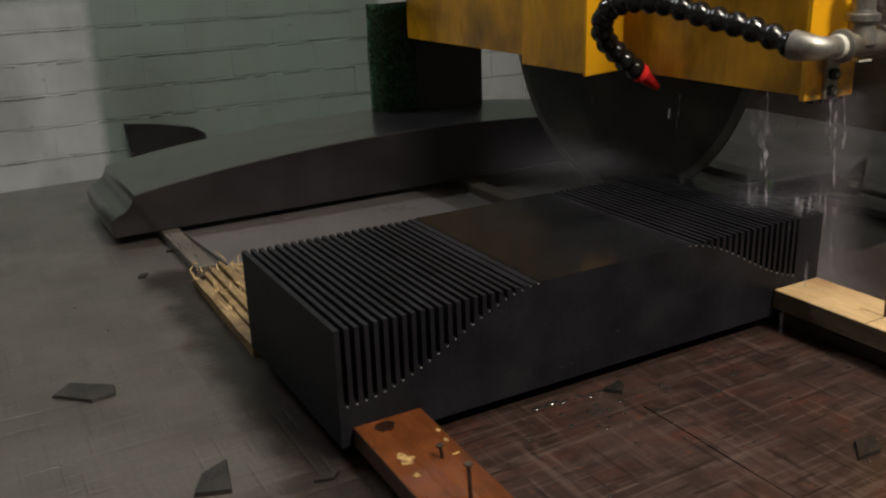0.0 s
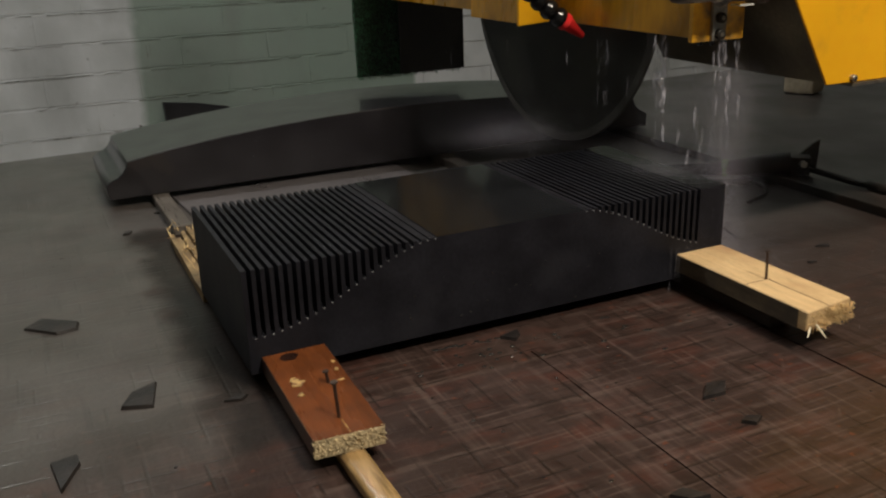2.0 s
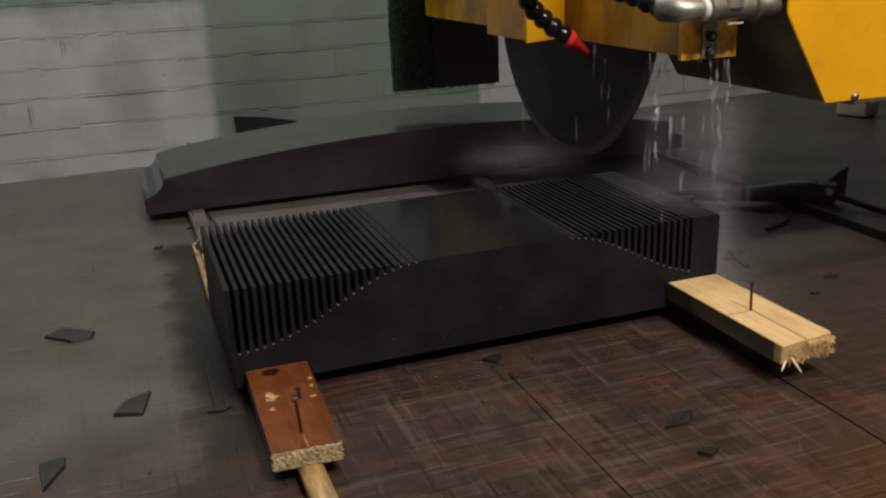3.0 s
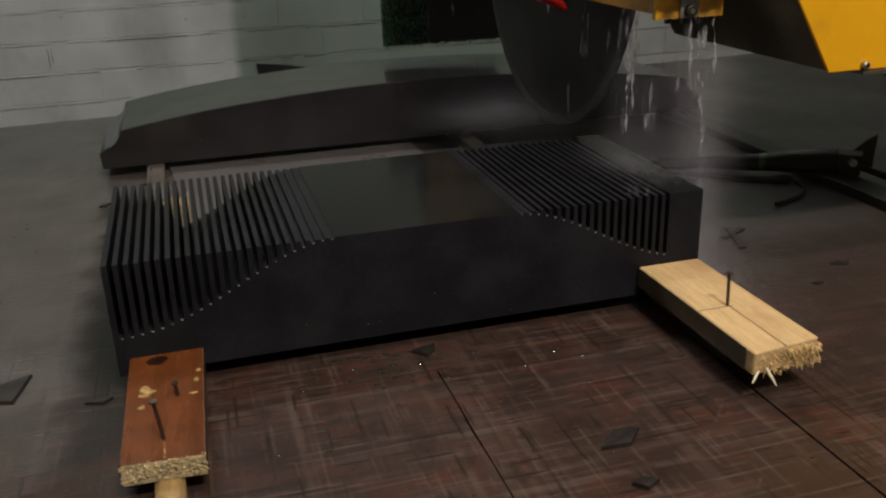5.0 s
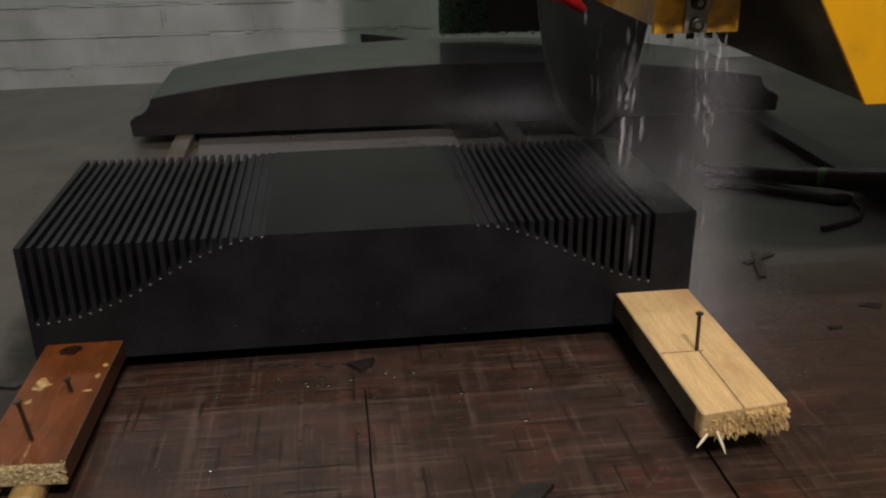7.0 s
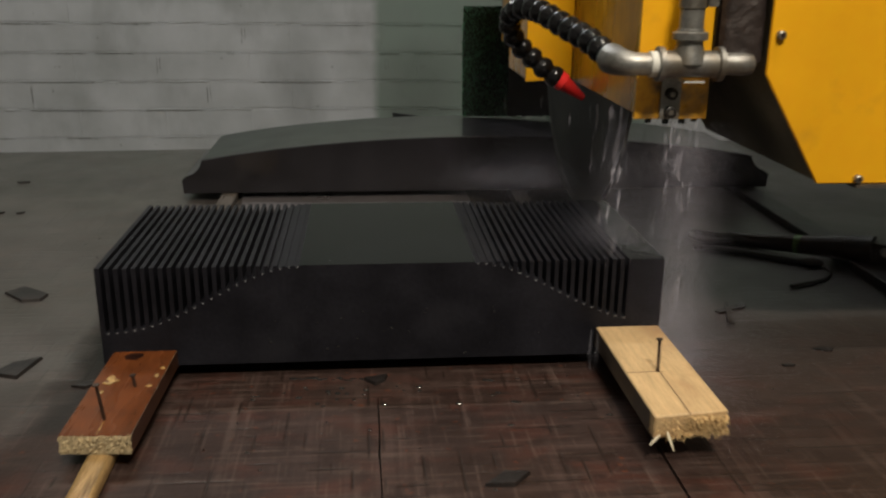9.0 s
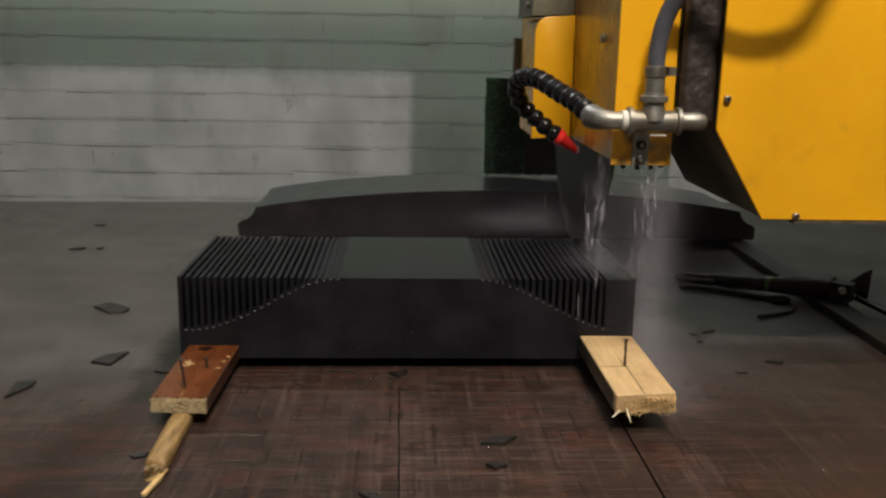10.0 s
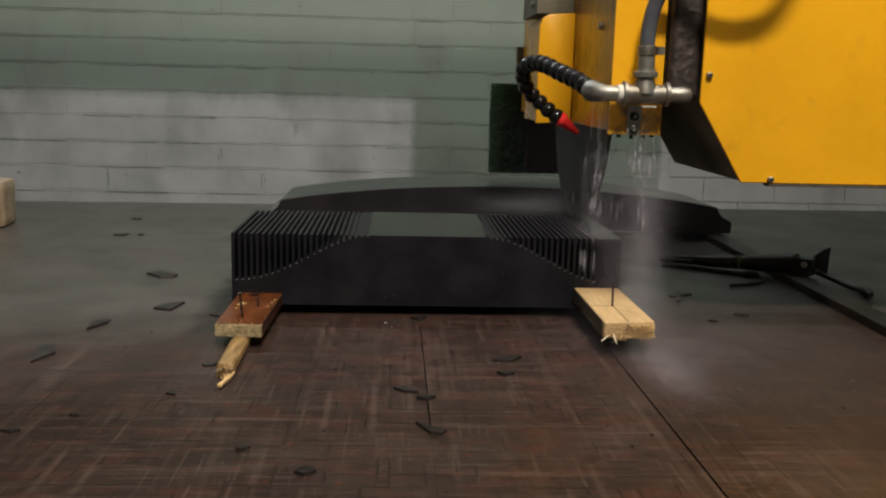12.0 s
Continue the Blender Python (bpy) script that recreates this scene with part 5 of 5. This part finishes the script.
def falling_water():
    """Drops and short strands that fall from the head again and again."""
    rng = random.Random(12)
    meshes = [water_strand(rng, rng.uniform(0.005, 0.022), rng.uniform(0.0012, 0.003)) for _ in range(16)]
    sources = []
    for _ in range(20):
        sources.append((rng.gauss(0.616, 0.011), rng.uniform(-0.01, 0.025), 0.258, 0.045))
    for _ in range(18):
        sources.append((rng.gauss(0.563, 0.006), rng.uniform(0.05, 0.085), 0.262, 0.04))
    for _ in range(9):
        sources.append((rng.gauss(0.536, 0.007), rng.uniform(-0.03, -0.012), 0.20, 0.02))
    for _ in range(30):
        sources.append((rng.uniform(0.55, 0.67), rng.uniform(0.02, 0.3), 0.262, 0.04))
    for _ in range(6):
        sources.append((rng.gauss(0.573, 0.005), rng.uniform(0.18, 0.28), 0.245, 0.03))
    for _ in range(4):
        sources.append((rng.uniform(0.50, 0.56), rng.uniform(0.32, 0.6), 0.262, 0.01))
    for x, y, z, drift in sources:
        ob = new("water_drop", meshes[rng.randrange(len(meshes))])
        tagged(ob, "falling drop of cooling water", "water", "falling water drops")
        STRANDS.append((ob, x, y, z, rng.random(), rng.uniform(-drift, drift) * 0.25, rng.uniform(-drift, drift) * 0.4))


def spray():
    """Fine mist thrown up round the blade and where the water lands."""
    rng = np.random.default_rng(31)
    corner = np.array([(1, -1, -1), (-1, -1, 1), (1, 1, 1), (-1, 1, -1)], float)
    clouds = [
        # the column under the bracket, and the thinner veil beside it
        (88000, (0.628, 0.004, 0.15), (0.017, 0.018, 0.0), 0.22), (96000, (0.612, 0.02, 0.15), (0.028, 0.025, 0.0), 0.24), (26000, (0.563, 0.05, 0.19), (0.016, 0.02, 0.0), 0.14),
        # where it strikes the slate and the table
        (48000, (0.622, 0.0, 0.02), (0.024, 0.035, 0.022), 0.0), (12000, (0.56, 0.06, 0.132), (0.03, 0.05, 0.014), 0.0),
        # thrown back over the slate behind the blade
        (48000, (0.50, 0.33, 0.13), (0.05, 0.05, 0.014), 0.0), (24000, (0.555, 0.40, 0.13), (0.045, 0.09, 0.02), 0.0)]
    made = []
    for index, group in enumerate([clouds, [(38000, (0.60, -0.27, 0.0), (0.024, 0.07, 0.010), 0.0), (24000, (0.64, -0.22, 0.0), (0.05, 0.07, 0.02), 0.0), (40000, (0.64, -0.16, 0.0), (0.10, 0.08, 0.022), 0.0)]]):
        pts = []
        for count, centre, spread, tall in group:
            p = rng.normal(centre, [max(v, 1e-6) for v in spread], (count, 3))
            if tall:
                p[:, 2] = centre[2] + rng.uniform(-tall / 2, tall / 2, count)
            floor_z = 0.13 if 0.0 < centre[0] < SX and centre[2] > 0.12 and centre[1] > 0.02 else 0.0012
            p[:, 2] = floor_z + np.abs(p[:, 2] - floor_z)
            pts.append(p)
        pts = np.concatenate(pts)
        size = rng.uniform(0.00006, 0.00011, (len(pts), 1, 1))
        if index == 0:
            # a thin veil hangs round the whole cut
            veil = rng.normal((0.72, 0.30, 0.17), (0.19, 0.22, 0.09), (150000, 3))
            veil = veil[(veil[:, 1] > -0.02) & ((veil[:, 2] > 0.135) | (veil[:, 0] > SX + 0.01) & (veil[:, 2] > 0.004))]
            pts = np.concatenate([pts, veil])
            size = np.concatenate([size, rng.uniform(0.00008, 0.00012, (len(veil), 1, 1))])
        verts = (pts[:, None, :] + corner[None] * size).reshape(-1, 3)
        base = 4 * np.arange(len(pts))[:, None, None]
        faces = (base + np.array([(0, 2, 1), (0, 1, 3), (0, 3, 2), (1, 2, 3)])[None]).reshape(-1, 3)
        data = bpy.data.meshes.new("spray")
        data.from_pydata(verts.tolist(), [], faces.tolist())
        data.materials.append(MIST)
        ob = new("spray", data)
        tagged(ob, ("fine mist of cooling water round the blade", "low haze of spray drifting over the table")[index], "water", kind="stuff")
        made.append(ob)
    return made


def water_streams():
    """Unbroken threads of water running off the head, carried along with it."""
    rng = random.Random(77)
    for a, b, r in (((0.612, 0.004, 0.257), (0.618, 0.0, 0.15), 0.0016), ((0.622, 0.006, 0.19), (0.627, 0.0, 0.06), 0.0015), ((0.604, 0.006, 0.257), (0.606, 0.002, 0.2), 0.0016), ((0.633, 0.012, 0.257), (0.637, 0.008, 0.215), 0.0012),
                    ((0.572, 0.075, 0.262), (0.556, 0.05, 0.165), 0.0024), ((0.566, 0.06, 0.262), (0.549, 0.035, 0.135), 0.0026), ((0.577, 0.07, 0.262), (0.565, 0.055, 0.175), 0.0016), ((0.578, 0.21, 0.24), (0.574, 0.21, 0.19), 0.0012)):
        bm = bmesh.new()
        a, b = Vector(a), Vector(b)
        k = max(10, int((a - b).length / 0.004))
        path = [a.lerp(b, i / k) + Vector((rng.uniform(-1, 1) * 0.0009, rng.uniform(-1, 1) * 0.0009, 0)) for i in range(k + 1)]
        bm_tube(bm, path, [r * max(0.03, 0.1 + 2.8 * noise.noise(Vector((i * 0.41, r * 4000, a.x * 300)))) * (1.0 if 0 < i < k else 0.2) for i in range(k + 1)], 8)
        part("water_stream", bm, DROP, saw, "thin stream of cooling water")


# ---------------------------------------------------------------- what moves
SAW_ROWS = [(0.0, 0.0, 0.0), (0.5, 0.006, 0.012), (1.0, 0.014, 0.022), (1.5, 0.018, 0.033), (2.0, 0.022, 0.042), (2.75, 0.027, 0.053), (3.5, 0.032, 0.060), (4.5, 0.037, 0.050),
            (5.5, 0.040, 0.036), (6.5, 0.035, 0.031), (7.5, 0.026, 0.022), (8.5, 0.016, 0.019), (9.5, 0.004, 0.021), (10.5, -0.002, 0.024), (11.25, -0.024, 0.029), (12.0, -0.046, 0.035)]


def saw_at(t):
    ts = [r[0] for r in SAW_ROWS]
    return np.interp(t, ts, [r[1] for r in SAW_ROWS]), np.interp(t, ts, [r[2] for r in SAW_ROWS])


def motions(blade, mist):
    walk(saw, [(t, pose(0, dy, dz)) for t, dy, dz in SAW_ROWS])
    walk(mist[0], [(t, pose(0, dy, 0.0)) for t, dy, dz in SAW_ROWS])
    # the low haze stays under the falling water until it runs out along the table
    walk(mist[1], [(0.0, pose(0.03, 0.29, 0)), (9.6, pose(0.03, 0.27, 0)), (10.3, pose(0.02, 0.12, 0)), (10.8, pose(0, 0.01, 0)), (12.0, pose(0, 0, 0))])
    walk(blade, [(k * 0.1, pose(BX, BY, BZ, 77.0 * k, 0, 0)) for k in range(121)])
    for ob, x, y, z, phase, vx, vy in STRANDS:
        rows, k = [], -int(phase * 7)
        while k <= 360:
            dy, dz = saw_at(max(0, k / FPS))
            for step in (0, 2, 4, 6):
                u = step / FPS
                zz = max(0.0, z + dz - 0.25 * u - 4.9 * u * u)
                if 0 <= k + step <= 360:
                    rows.append(((k + step) / FPS, pose(x + vx * u / 0.2, y + dy + vy * u / 0.2, zz)))
            k += 7
        seen = {}
        for r in rows:
            seen[frame(r[0])] = r
        rows = [seen[k] for k in sorted(seen)]
        rows[0] = (0.0, rows[0][1])
        rows[-1] = (12.0, rows[-1][1])
        walk(ob, rows)


# ---------------------------------------------------------------- build
north = room()
saw_table()
slotted_slate()
arched_slate()
timber()
shards()
clutter()
saw_head()
turf_flap()
blade = saw_blade()
bridge_beam()
water_streams()
falling_water()
mist = spray()
wall_blocks(north)
motions(blade, mist)
